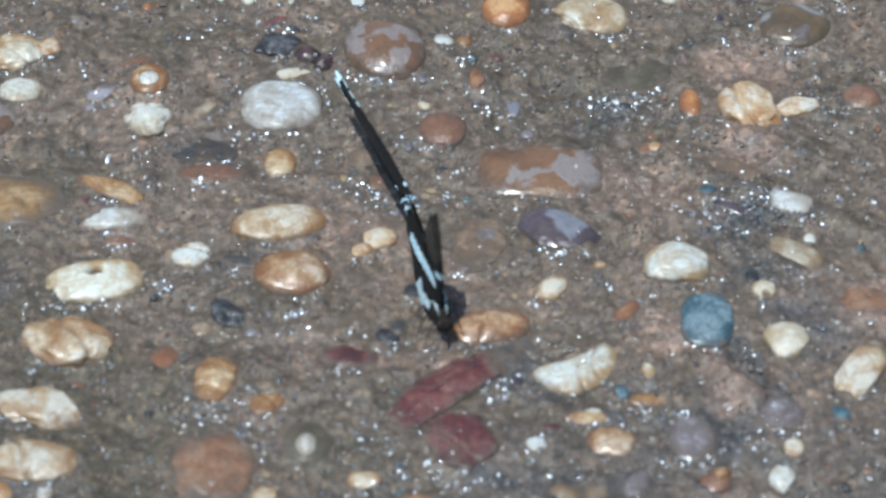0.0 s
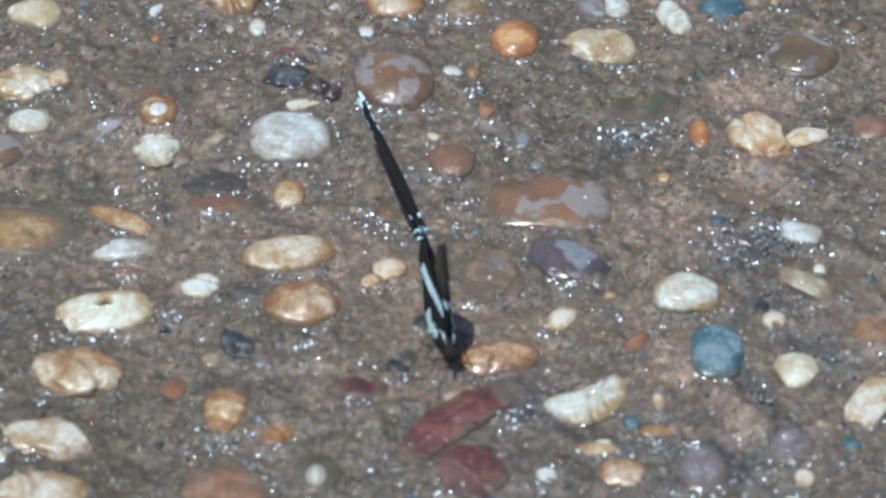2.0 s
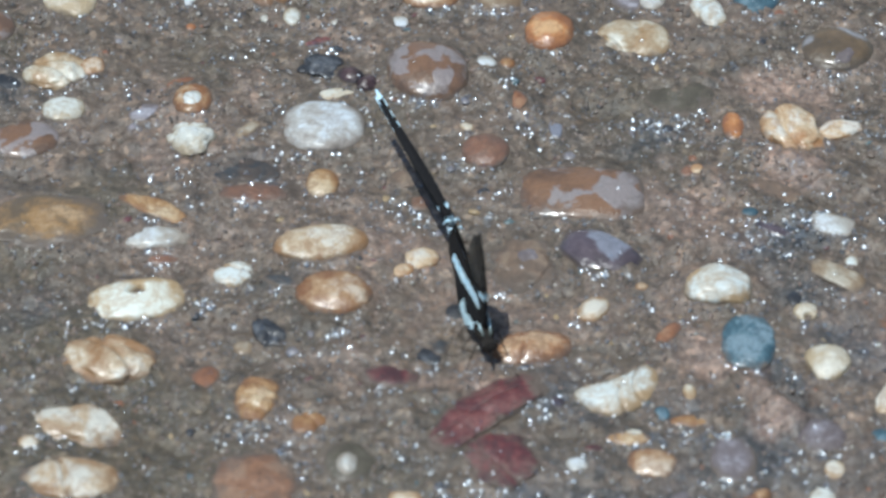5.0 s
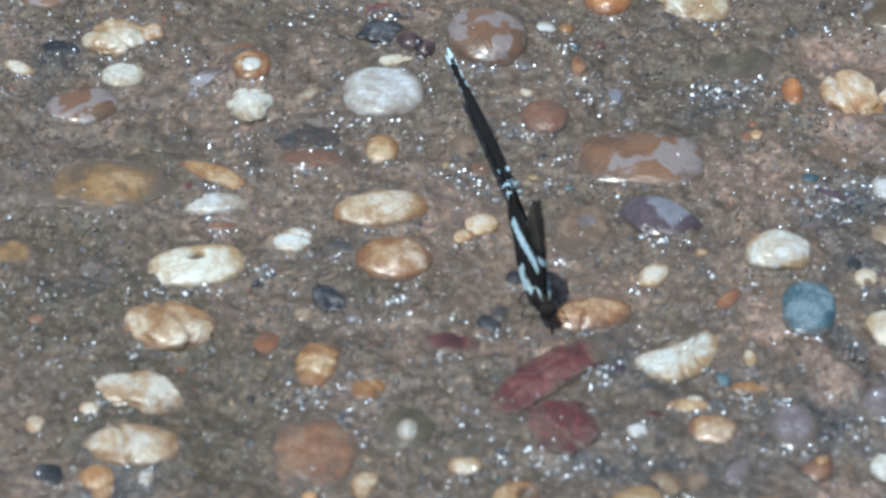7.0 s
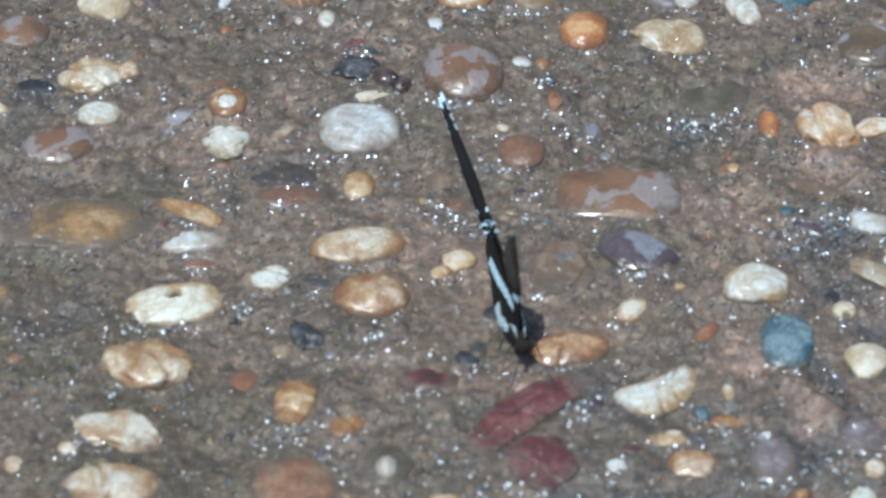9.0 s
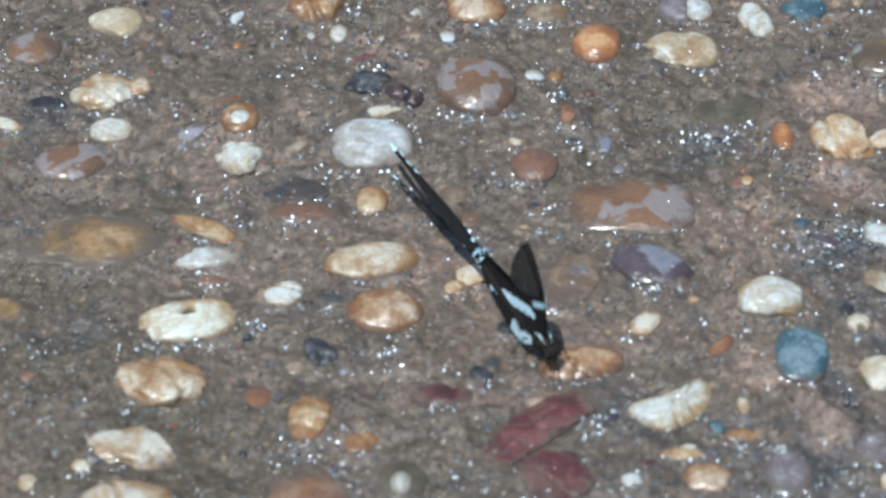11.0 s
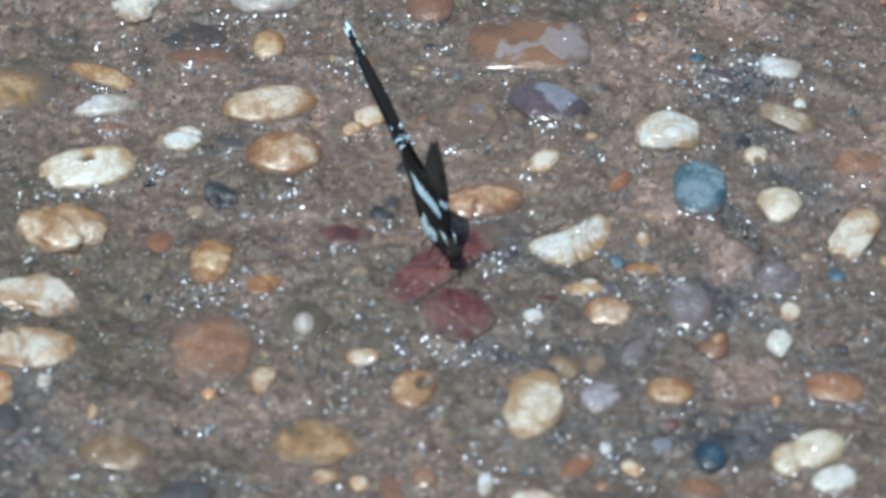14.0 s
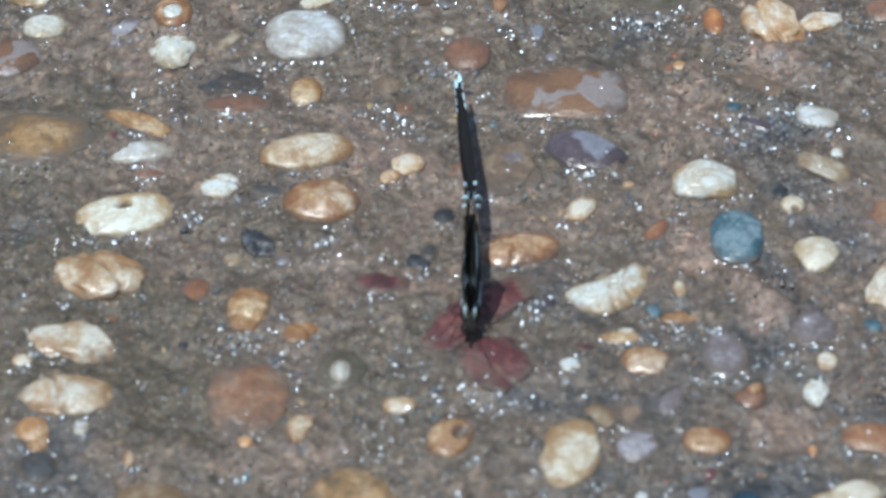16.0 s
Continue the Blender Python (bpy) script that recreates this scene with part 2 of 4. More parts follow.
def grain_material(name, tones):
    """Small grains, each of one tone, some of them glossy with water."""
    m, tree, bsdf = shader(name)
    rnd = tree.nodes.new("ShaderNodeNewGeometry").outputs["Random Per Island"]
    col = ramp(tree, rnd, tones, hard=True)
    at = tree.nodes.new("ShaderNodeTexCoord").outputs["Object"]
    fine = noise_tex(tree, at, 1500.0)
    col = mix(tree, 0.6, col, ramp(tree, fine, [(0.3, 0.7), (0.7, 1.42)]), "MULTIPLY")
    tree.links.new(col, bsdf.inputs["Base Color"])
    bsdf.inputs["Roughness"].default_value = 0.42
    tree.links.new(ramp(tree, rnd, [(0.0, 0.0), (0.55, 0.15), (0.56, 0.55), (0.75, 0.1), (0.76, 0.9), (1.0, 0.3)]), bsdf.inputs["Coat Weight"])
    bsdf.inputs["Coat Roughness"].default_value = 0.16
    bsdf.inputs["Coat Tint"].default_value = (0.85, 0.93, 1.0, 1)
    relief(tree, bsdf, fine, 0.3, 0.0003)
    return m


def bead_material():
    """Clear water: it lets the ground show through and mirrors sun and sky softly."""
    m, tree, bsdf = shader("water_film")
    at = tree.nodes.new("ShaderNodeTexCoord").outputs["Object"]
    clear = node(tree, "BsdfTransparent", in_Color=(0.96, 0.97, 0.98, 1))
    shine = node(tree, "BsdfGlossy", in_Color=(0.78, 0.88, 1.0, 1))
    tree.links.new(ramp(tree, noise_tex(tree, at, 700.0), [(0.36, 0.13), (0.64, 0.34)]), shine.inputs["Roughness"])
    both = node(tree, "MixShader", in_Fac=0.066)
    tree.links.new(clear.outputs[0], both.inputs[1])
    tree.links.new(shine.outputs[0], both.inputs[2])
    tree.links.new(both.outputs[0], tree.nodes["Material Output"].inputs[0])
    return m


def plain_material(name, light, dark, scale=900.0, rough=0.6, bump=0.3):
    m, tree, bsdf = shader(name)
    at = tree.nodes.new("ShaderNodeTexCoord").outputs["Object"]
    n = noise_tex(tree, at, scale, 4.0, 0.6)
    tree.links.new(ramp(tree, n, [(0.3, dark), (0.7, light)]), bsdf.inputs["Base Color"])
    bsdf.inputs["Roughness"].default_value = rough
    bsdf.inputs["Specular IOR Level"].default_value = 0.25
    relief(tree, bsdf, n, bump, 0.0003)
    return m


def clear_wing_material():
    """The clear window of a fore wing: a thin dark membrane that lets about half of the light through."""
    m, tree, bsdf = shader("clear_wing")
    bsdf.inputs["Base Color"].default_value = (0.060, 0.067, 0.067, 1)
    bsdf.inputs["Roughness"].default_value = 0.4
    thin = node(tree, "BsdfTransparent", in_Color=(0.80, 0.82, 0.82, 1))
    both = node(tree, "MixShader", in_Fac=0.44)
    tree.links.new(thin.outputs[0], both.inputs[1])
    tree.links.new(bsdf.outputs[0], both.inputs[2])
    tree.links.new(both.outputs[0], tree.nodes["Material Output"].inputs[0])
    return m


GRAIN_TONES = [(0.0, (0.095, 0.086, 0.078)), (0.12, (0.125, 0.10, 0.082)), (0.32, (0.165, 0.125, 0.098)), (0.52, (0.225, 0.160, 0.125)),
               (0.74, (0.175, 0.165, 0.165)), (0.84, (0.28, 0.21, 0.165)), (0.94, (0.42, 0.37, 0.31))]
GRIT_TONES = [(0.0, (0.05, 0.05, 0.055)), (0.16, (0.16, 0.12, 0.09)), (0.36, (0.23, 0.11, 0.065)), (0.50, (0.19, 0.15, 0.12)), (0.64, (0.21, 0.19, 0.195)),
              (0.74, (0.10, 0.14, 0.14)), (0.80, (0.16, 0.06, 0.055)), (0.86, (0.36, 0.25, 0.13)), (0.94, (0.52, 0.48, 0.40))]
CONCRETE, GRAIN, GRIT, BEAD = concrete_material(), grain_material("wet_sand_grains", GRAIN_TONES), grain_material("wet_grit", GRIT_TONES), bead_material()
WING_BLACK = plain_material("black_wing_scales", (0.016, 0.015, 0.016), (0.008, 0.008, 0.009), 1500.0, 0.85)
WING_PALE = plain_material("pale_blue_wing_scales", (0.78, 0.93, 0.98), (0.46, 0.74, 0.90), 700.0, 0.6)
WING_HAIR = plain_material("pale_grey_wing_hair", (0.70, 0.87, 0.91), (0.30, 0.41, 0.44), 900.0, 0.8)
WING_CLEAR = clear_wing_material()
FUR = plain_material("dark_fur", (0.035, 0.028, 0.022), (0.012, 0.010, 0.009), 2500.0, 0.8, 0.8)
STRIPE = plain_material("grey_green_stripe", (0.32, 0.38, 0.35), (0.18, 0.22, 0.20), 2500.0, 0.7)
HORN = plain_material("black_horn", (0.030, 0.024, 0.020), (0.015, 0.012, 0.011), 2000.0, 0.4)
EYE = plain_material("dark_eye", (0.022, 0.018, 0.016), (0.014, 0.011, 0.010), 2000.0, 0.2, 0.05)


# ---- ground ----
def lattice(x, y, seed):
    """Smooth value noise between 0 and 1 on a unit lattice."""
    xi, yi = np.floor(x).astype(np.int64), np.floor(y).astype(np.int64)
    u, v = x - xi, y - yi
    u, v = u * u * (3 - 2 * u), v * v * (3 - 2 * v)

    def corner(i, j):
        h = (i * 374761393 + j * 668265263 + seed * 974634777) & 0x7FFFFFFF
        h = ((h ^ (h >> 13)) * 1274126177) & 0x7FFFFFFF
        return ((h ^ (h >> 16)) & 0xFFFF) / 65535.0

    top = corner(xi, yi) * (1 - u) + corner(xi + 1, yi) * u
    low = corner(xi, yi + 1) * (1 - u) + corner(xi + 1, yi + 1) * u
    return top * (1 - v) + low * v


def concrete(x, y):
    """Height of the concrete in mm at x, y in mm; it evens out far from the pebbled part."""
    x, y = np.asarray(x, float), np.asarray(y, float)
    near = np.clip(1.6 - np.hypot(x, y) / 400.0, 0, 1)
    h = 1.7 * (lattice(x / 23, y / 19, 1) - 0.5) + 1.2 * (lattice(x / 9, y / 7, 2) - 0.5) + 0.9 * (lattice(x / 3.1, y / 2.5, 3) - 0.5)
    h = h + 0.75 * (lattice(x / 1.4, y / 1.2, 4) - 0.5)
    for x0, y0, x1, y1, width, lift in RIDGES:
        along = np.clip(((x - x0) * (x1 - x0) + (y - y0) * (y1 - y0)) / ((x1 - x0) ** 2 + (y1 - y0) ** 2), 0, 1)
        off = np.hypot(x - x0 - along * (x1 - x0), y - y0 - along * (y1 - y0))
        h = h + lift * np.exp(-(off / width) ** 2)
    return h * near


# ridges and grooves in the concrete: from, to, width, lift (mm)
RIDGES = (
    (38.0, -22.3, 46.0, -31.6, 1.7, 1.5),
    (41.3, -19.3, 48.4, -28.0, 1.3, -2.4),
    (34.7, 20.0, 52.6, 8.7, 2.0, 1.2),
    (52.6, 8.7, 67.0, 2.6, 2.0, 0.8),
    (27.3, 3.8, 36.0, 6.2, 2.0, 1.0),
    (43.7, 26.3, 59.2, 18.7, 3.0, 1.4),
    (-66.7, 14.9, -58.9, 16.2, 2.0, 0.8),
    (17.4, 35.3, 36.9, 33.4, 2.5, -1.0),
    (-18.7, -30.6, -0.3, -24.9, 3.0, 0.8),
    (36.1, -47.9, 42.2, -55.4, 1.0, 1.2),
)


def spread(inner, step, outer, grow):
    a = list(np.arange(0, inner + step / 2, step))
    while a[-1] < outer:
        a.append(a[-1] + max(step, (a[-1] - inner) * grow + step))
    return np.array([-v for v in a[:0:-1]] + a)


def link_mesh(name, verts, faces, material, smooth=True):
    me = bpy.data.meshes.new(name)
    me.from_pydata(verts, [], faces)
    me.materials.append(material)
    if smooth:
        me.polygons.foreach_set("use_smooth", [True] * len(me.polygons))
    me.update()
    return new(name, me)


def ball(level):
    bm = bmesh.new()
    bmesh.ops.create_icosphere(bm, subdivisions=level, radius=1.0)
    v = np.array([p.co[:] for p in bm.verts])
    f = np.array([[p.index for p in t.verts] for t in bm.faces])
    bm.free()
    return v, f


BALLS = {level: ball(level) for level in (1, 2, 3, 4, 5, 6)}
stones = []


def stone(style, x, y, a, b, turn, rise=0.5, lump=0.06, dent=None, blunt=0.02, label="", cuts=(), grooves=(), bend=0.0, taper=0.0):
    """A pebble set in the concrete: half axes a and b in mm, turned about z, rising by rise * b.
    cuts: sides broken off, as (direction, distance); grooves: (direction, offset, depth, width); bend: the ends curve to +y; taper: it widens to +x."""
    unit, faces = BALLS[6 if a > 6.2 else 5 if a > 2.5 else 4 if a > 1.2 else 3]
    seed = Vector((x * 1.7, y * 1.3, a * 5.1))
    v = unit.copy()
    for k, p in enumerate(unit):
        q = Vector(p)
        bulge = noise.noise(q * 1.2 + seed) * 0.6 + noise.noise(q * 2.4 + seed) * 0.36 + noise.noise(q * 6.5 + seed) * 0.08
        v[k] *= 1 + (0.06 + lump * 0.7) * bulge
    square = 1 + (blunt + 0.02 * math.sin(x * 3.7 + y)) * (2 * unit[:, 0] * unit[:, 1]) ** 2
    v[:, :2] *= square[:, None]
    for way, reach in cuts:
        d = np.array([math.cos(radians(way)), math.sin(radians(way))])
        over = np.maximum(v[:, :2] @ d - reach, 0)
        v[:, :2] -= 0.7 * over[:, None] * d
    low = np.zeros(len(v))
    for way, offset, depth, width in grooves:
        d = np.array([math.cos(radians(way)), math.sin(radians(way))])
        side = unit[:, :2] @ np.array([-d[1], d[0]])
        gap = (unit[:, :2] @ d - offset + 0.10 * np.sin(side * 2.6 + x)) / width
        cut = depth * np.exp(-gap ** 2)
        v *= np.stack([1 - 0.45 * cut, 1 - 0.45 * cut, 1 - 1.6 * cut], -1)
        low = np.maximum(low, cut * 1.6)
    v[:, 1:] *= (1 + taper * v[:, 0])[:, None]
    v[:, 1] += bend * (v[:, 0] ** 2 - 0.35)
    flat, hole = np.hypot(v[:, 0], v[:, 1]), 0
    if dent:
        gap = np.hypot(v[:, 0] - dent[0], v[:, 1] - dent[1]) / dent[2]
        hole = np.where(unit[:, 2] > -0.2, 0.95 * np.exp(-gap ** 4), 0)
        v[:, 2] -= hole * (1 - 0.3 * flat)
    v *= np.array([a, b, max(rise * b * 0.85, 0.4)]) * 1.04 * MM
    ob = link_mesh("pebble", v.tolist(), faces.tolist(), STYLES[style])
    # rim also drops in dents and grooves, so these hollows take darker colour
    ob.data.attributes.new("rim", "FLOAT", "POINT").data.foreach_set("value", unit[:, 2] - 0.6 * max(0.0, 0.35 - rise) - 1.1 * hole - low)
    z = float(concrete(x, y))
    ob.location, ob.rotation_euler = (x * MM, y * MM, z * MM), (0, 0, radians(turn))
    stones.append((x, y, a, b, turn, rise, z, ob))
    if label:
        tagged(ob, label)
    return ob


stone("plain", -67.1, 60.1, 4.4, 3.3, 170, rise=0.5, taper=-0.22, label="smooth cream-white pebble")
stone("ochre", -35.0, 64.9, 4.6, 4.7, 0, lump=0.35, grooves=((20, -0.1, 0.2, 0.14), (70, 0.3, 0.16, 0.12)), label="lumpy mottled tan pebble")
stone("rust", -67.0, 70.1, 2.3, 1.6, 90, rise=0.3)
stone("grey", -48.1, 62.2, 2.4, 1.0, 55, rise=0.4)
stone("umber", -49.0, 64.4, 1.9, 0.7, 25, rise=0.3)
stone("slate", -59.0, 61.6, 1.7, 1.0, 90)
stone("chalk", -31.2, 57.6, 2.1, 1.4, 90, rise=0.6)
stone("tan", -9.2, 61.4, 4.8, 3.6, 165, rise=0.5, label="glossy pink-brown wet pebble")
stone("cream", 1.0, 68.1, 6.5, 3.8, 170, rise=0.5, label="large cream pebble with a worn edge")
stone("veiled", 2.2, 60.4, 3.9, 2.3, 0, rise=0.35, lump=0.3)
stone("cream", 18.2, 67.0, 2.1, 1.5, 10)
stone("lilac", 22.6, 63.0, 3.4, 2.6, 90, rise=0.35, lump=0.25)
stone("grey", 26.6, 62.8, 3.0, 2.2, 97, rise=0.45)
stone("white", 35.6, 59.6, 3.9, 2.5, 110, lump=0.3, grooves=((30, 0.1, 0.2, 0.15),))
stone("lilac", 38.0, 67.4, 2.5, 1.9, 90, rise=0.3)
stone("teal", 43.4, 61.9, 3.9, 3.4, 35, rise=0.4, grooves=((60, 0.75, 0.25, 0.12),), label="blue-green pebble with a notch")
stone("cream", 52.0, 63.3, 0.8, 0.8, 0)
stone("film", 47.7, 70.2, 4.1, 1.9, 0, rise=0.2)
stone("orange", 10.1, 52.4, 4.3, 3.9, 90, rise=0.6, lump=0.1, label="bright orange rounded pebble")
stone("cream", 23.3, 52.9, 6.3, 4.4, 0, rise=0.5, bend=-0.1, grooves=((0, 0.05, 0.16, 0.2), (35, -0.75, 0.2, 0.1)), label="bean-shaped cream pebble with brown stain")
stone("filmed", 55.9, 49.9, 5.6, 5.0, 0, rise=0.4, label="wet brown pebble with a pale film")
# added lump that stands in for the pale film on this brown pebble
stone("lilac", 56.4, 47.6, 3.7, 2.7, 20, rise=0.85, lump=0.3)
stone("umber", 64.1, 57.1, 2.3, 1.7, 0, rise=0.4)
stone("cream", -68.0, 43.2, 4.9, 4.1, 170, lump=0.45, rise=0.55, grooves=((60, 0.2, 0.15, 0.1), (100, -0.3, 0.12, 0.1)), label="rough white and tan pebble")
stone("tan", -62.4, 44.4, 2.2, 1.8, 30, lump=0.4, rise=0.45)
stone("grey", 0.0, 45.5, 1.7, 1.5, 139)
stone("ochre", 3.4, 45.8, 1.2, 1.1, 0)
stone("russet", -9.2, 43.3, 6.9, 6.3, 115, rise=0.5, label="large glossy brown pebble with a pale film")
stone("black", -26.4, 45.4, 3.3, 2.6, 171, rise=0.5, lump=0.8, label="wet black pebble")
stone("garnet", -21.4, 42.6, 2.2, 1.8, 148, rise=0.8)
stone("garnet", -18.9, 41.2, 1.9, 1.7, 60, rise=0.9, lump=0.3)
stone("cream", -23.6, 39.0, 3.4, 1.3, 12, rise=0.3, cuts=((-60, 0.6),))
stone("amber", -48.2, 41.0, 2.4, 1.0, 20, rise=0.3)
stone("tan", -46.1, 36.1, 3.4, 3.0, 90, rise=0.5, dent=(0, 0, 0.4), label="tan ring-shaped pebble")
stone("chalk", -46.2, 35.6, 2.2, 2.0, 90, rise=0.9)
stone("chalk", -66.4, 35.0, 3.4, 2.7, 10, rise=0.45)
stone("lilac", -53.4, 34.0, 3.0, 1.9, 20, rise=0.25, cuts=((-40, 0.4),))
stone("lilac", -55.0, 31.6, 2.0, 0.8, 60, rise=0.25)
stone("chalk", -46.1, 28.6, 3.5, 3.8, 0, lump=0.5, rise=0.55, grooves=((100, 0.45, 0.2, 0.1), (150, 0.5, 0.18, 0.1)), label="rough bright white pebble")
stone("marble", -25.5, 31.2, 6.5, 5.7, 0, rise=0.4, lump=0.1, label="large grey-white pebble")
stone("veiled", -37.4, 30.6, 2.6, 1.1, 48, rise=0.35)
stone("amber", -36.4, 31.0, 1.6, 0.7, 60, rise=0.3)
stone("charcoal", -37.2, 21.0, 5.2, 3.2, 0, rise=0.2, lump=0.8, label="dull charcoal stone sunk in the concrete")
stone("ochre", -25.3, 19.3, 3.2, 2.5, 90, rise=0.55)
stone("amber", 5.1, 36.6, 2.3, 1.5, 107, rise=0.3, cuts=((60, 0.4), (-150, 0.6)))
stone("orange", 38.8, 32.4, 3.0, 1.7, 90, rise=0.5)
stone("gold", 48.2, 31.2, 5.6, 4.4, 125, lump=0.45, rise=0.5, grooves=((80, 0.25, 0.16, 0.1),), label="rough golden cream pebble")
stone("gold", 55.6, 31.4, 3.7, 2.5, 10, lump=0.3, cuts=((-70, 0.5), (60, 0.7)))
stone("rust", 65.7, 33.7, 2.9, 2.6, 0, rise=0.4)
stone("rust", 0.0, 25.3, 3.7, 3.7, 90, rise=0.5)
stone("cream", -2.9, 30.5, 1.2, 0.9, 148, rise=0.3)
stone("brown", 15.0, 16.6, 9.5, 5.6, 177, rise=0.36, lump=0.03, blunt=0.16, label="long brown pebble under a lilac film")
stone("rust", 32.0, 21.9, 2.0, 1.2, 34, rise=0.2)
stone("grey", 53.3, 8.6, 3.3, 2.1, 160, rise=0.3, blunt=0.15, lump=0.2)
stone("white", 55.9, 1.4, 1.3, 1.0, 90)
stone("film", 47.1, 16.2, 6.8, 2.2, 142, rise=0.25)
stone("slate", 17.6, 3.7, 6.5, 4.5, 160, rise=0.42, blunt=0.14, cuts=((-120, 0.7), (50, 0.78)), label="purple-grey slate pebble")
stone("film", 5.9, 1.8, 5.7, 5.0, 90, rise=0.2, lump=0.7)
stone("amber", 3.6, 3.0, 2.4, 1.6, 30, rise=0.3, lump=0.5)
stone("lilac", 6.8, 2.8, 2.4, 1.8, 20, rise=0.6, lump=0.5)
stone("slate", 6.9, 0.4, 2.4, 2.0, 90, rise=0.3)
stone("gold", -9.8, 2.2, 3.0, 2.6, 30, rise=0.5, cuts=((-90, 0.7),))
stone("gold", -12.4, -0.5, 1.8, 1.3, 30)
stone("stained", -25.2, 4.6, 7.2, 3.9, 10, rise=0.5, cuts=((-140, 0.85),), label="long tan and cream pebble")
stone("ochre", -50.6, 12.6, 5.4, 2.0, 152, rise=0.24, lump=0.3)
stone("grey", -50.5, 6.7, 5.0, 2.2, 6, rise=0.5, lump=0.15, bend=-0.25)
stone("rust", -50.1, 3.1, 4.0, 1.3, 0, rise=0.2)
stone("white", -38.2, -1.0, 3.1, 2.6, 20, rise=0.55, grooves=((40, 0.35, 0.2, 0.12),))
stone("tan", -22.8, -6.1, 5.6, 4.6, 175, rise=0.5, label="tan mottled pebble")
stone("ivory", -52.7, -6.6, 7.3, 4.3, 10, rise=0.45, dent=(0.02, 0.30, 0.19), blunt=0.08, label="long white pebble with a small hole")
stone("white", 35.4, -4.2, 5.2, 4.1, 0, rise=0.68, lump=0.2, cuts=((-90, 0.84), (135, 0.78), (40, 0.86)), label="white pebble with tan rim")
stone("teal", 39.7, -14.9, 5.8, 4.2, 90, rise=0.35, lump=0.12, label="round blue-green pebble")
stone("plain", 48.5, -8.4, 1.9, 1.9, 0, rise=0.55, dent=(0.2, -0.6, 0.3))
stone("plain", 51.4, -19.0, 3.6, 3.4, 104, rise=0.5, lump=0.05, cuts=((100, 0.8), (-20, 0.85), (-140, 0.85)), label="smooth round cream pebble")
stone("veiled", 53.4, -1.2, 5.2, 2.5, 150, rise=0.3, cuts=((80, 0.6),))
stone("stained", 16.5, -8.9, 2.8, 2.1, 56, rise=0.6)
stone("copper", 6.6, -16.7, 6.5, 3.5, 9, rise=0.66, grooves=((-15, -0.1, 0.06, 0.06),), label="wet orange pebble")
stone("amber", 27.5, -13.7, 3.0, 1.3, 49, rise=0.25)
stone("black", -32.6, -13.6, 3.3, 2.5, 125, rise=0.5, lump=0.8, cuts=((60, 0.7), (-70, 0.65)), label="blue-black wet pebble")
stone("veiled", -36.1, -16.8, 1.6, 1.4, 0, rise=0.4)
stone("stained", -56.0, -19.6, 7.5, 5.3, 172, lump=0.35, rise=0.45, cuts=((-60, 0.75), (-125, 0.75), (120, 0.8)), grooves=((25, -0.15, 0.2, 0.1), (70, -0.45, 0.16, 0.12)), label="large lumpy cream and tan pebble")
stone("amber", -41.8, -22.8, 2.7, 1.9, 54, rise=0.3)
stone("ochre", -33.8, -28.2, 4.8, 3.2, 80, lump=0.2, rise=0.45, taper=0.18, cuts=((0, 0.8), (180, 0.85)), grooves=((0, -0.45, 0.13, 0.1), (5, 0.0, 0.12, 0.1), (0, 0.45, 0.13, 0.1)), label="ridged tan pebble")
stone("ochre", -26.0, -32.0, 2.8, 2.2, 31, rise=0.35, grooves=((10, 0.1, 0.2, 0.15),))
stone("toasted", -60.0, -33.3, 6.8, 4.3, 173, lump=0.4, rise=0.5, cuts=((-150, 0.75), (-60, 0.8)), label="cream pebble with tan veins")
stone("toasted", -59.9, -45.2, 6.8, 4.0, 173, rise=0.45, lump=0.25, grooves=((20, 0.2, 0.2, 0.08),), label="cream pebble with ochre stains")
stone("maroon", -14.0, -23.1, 4.3, 2.2, 174, rise=0.3, lump=0.3, label="flat dark red stone")
stone("maroon", -0.1, -31.1, 11.4, 4.6, 43, rise=0.24, lump=0.6, bend=-0.25, taper=0.1, cuts=((-90, 0.6),), grooves=((5, -0.05, 0.12, 0.05), (70, 0.1, 0.1, 0.05)), label="flat dark red stone")
stone("maroon", 2.8, -40.4, 6.0, 5.4, 127, rise=0.28, lump=0.55, cuts=((-30, 0.75),), grooves=((40, 0.1, 0.12, 0.05), (110, 0.3, 0.12, 0.06)), label="broken dark red stone")
stone("white", 20.6, -25.6, 6.4, 3.3, 33, rise=0.5, taper=-0.22, bend=0.62, blunt=0.14, lump=0.06, grooves=((-12, 0.34, 0.13, 0.055), (-20, -0.05, 0.10, 0.06)), label="twisted cream pebble")
stone("tan", 24.6, -40.0, 3.5, 2.8, 168, rise=0.45, blunt=0.1)
stone("moss", -19.8, -40.6, 4.0, 3.9, 90, rise=0.35, label="dark brown ring of stone round a pale core")
stone("grey", -20.0, -41.4, 2.3, 1.8, 90, rise=1.0)
stone("clay", -33.6, -45.6, 6.8, 6.5, 90, rise=0.2, lump=0.55, label="pinkish brown flat stone under a film")
stone("black", -8.2, -18.6, 2.0, 1.7, 0, rise=0.5, lump=0.4)
stone("lilac", 36.6, -40.0, 4.4, 3.4, 90, rise=0.25)
stone("lilac", 49.7, -34.7, 4.0, 3.7, 0, rise=0.3)
stone("stained", 62.1, -25.4, 6.0, 3.6, 58, rise=0.5, cuts=((90, 0.7), (-90, 0.75)), label="tan and cream pebble")
stone("ochre", 30.4, -31.0, 2.8, 1.2, 0, rise=0.25)
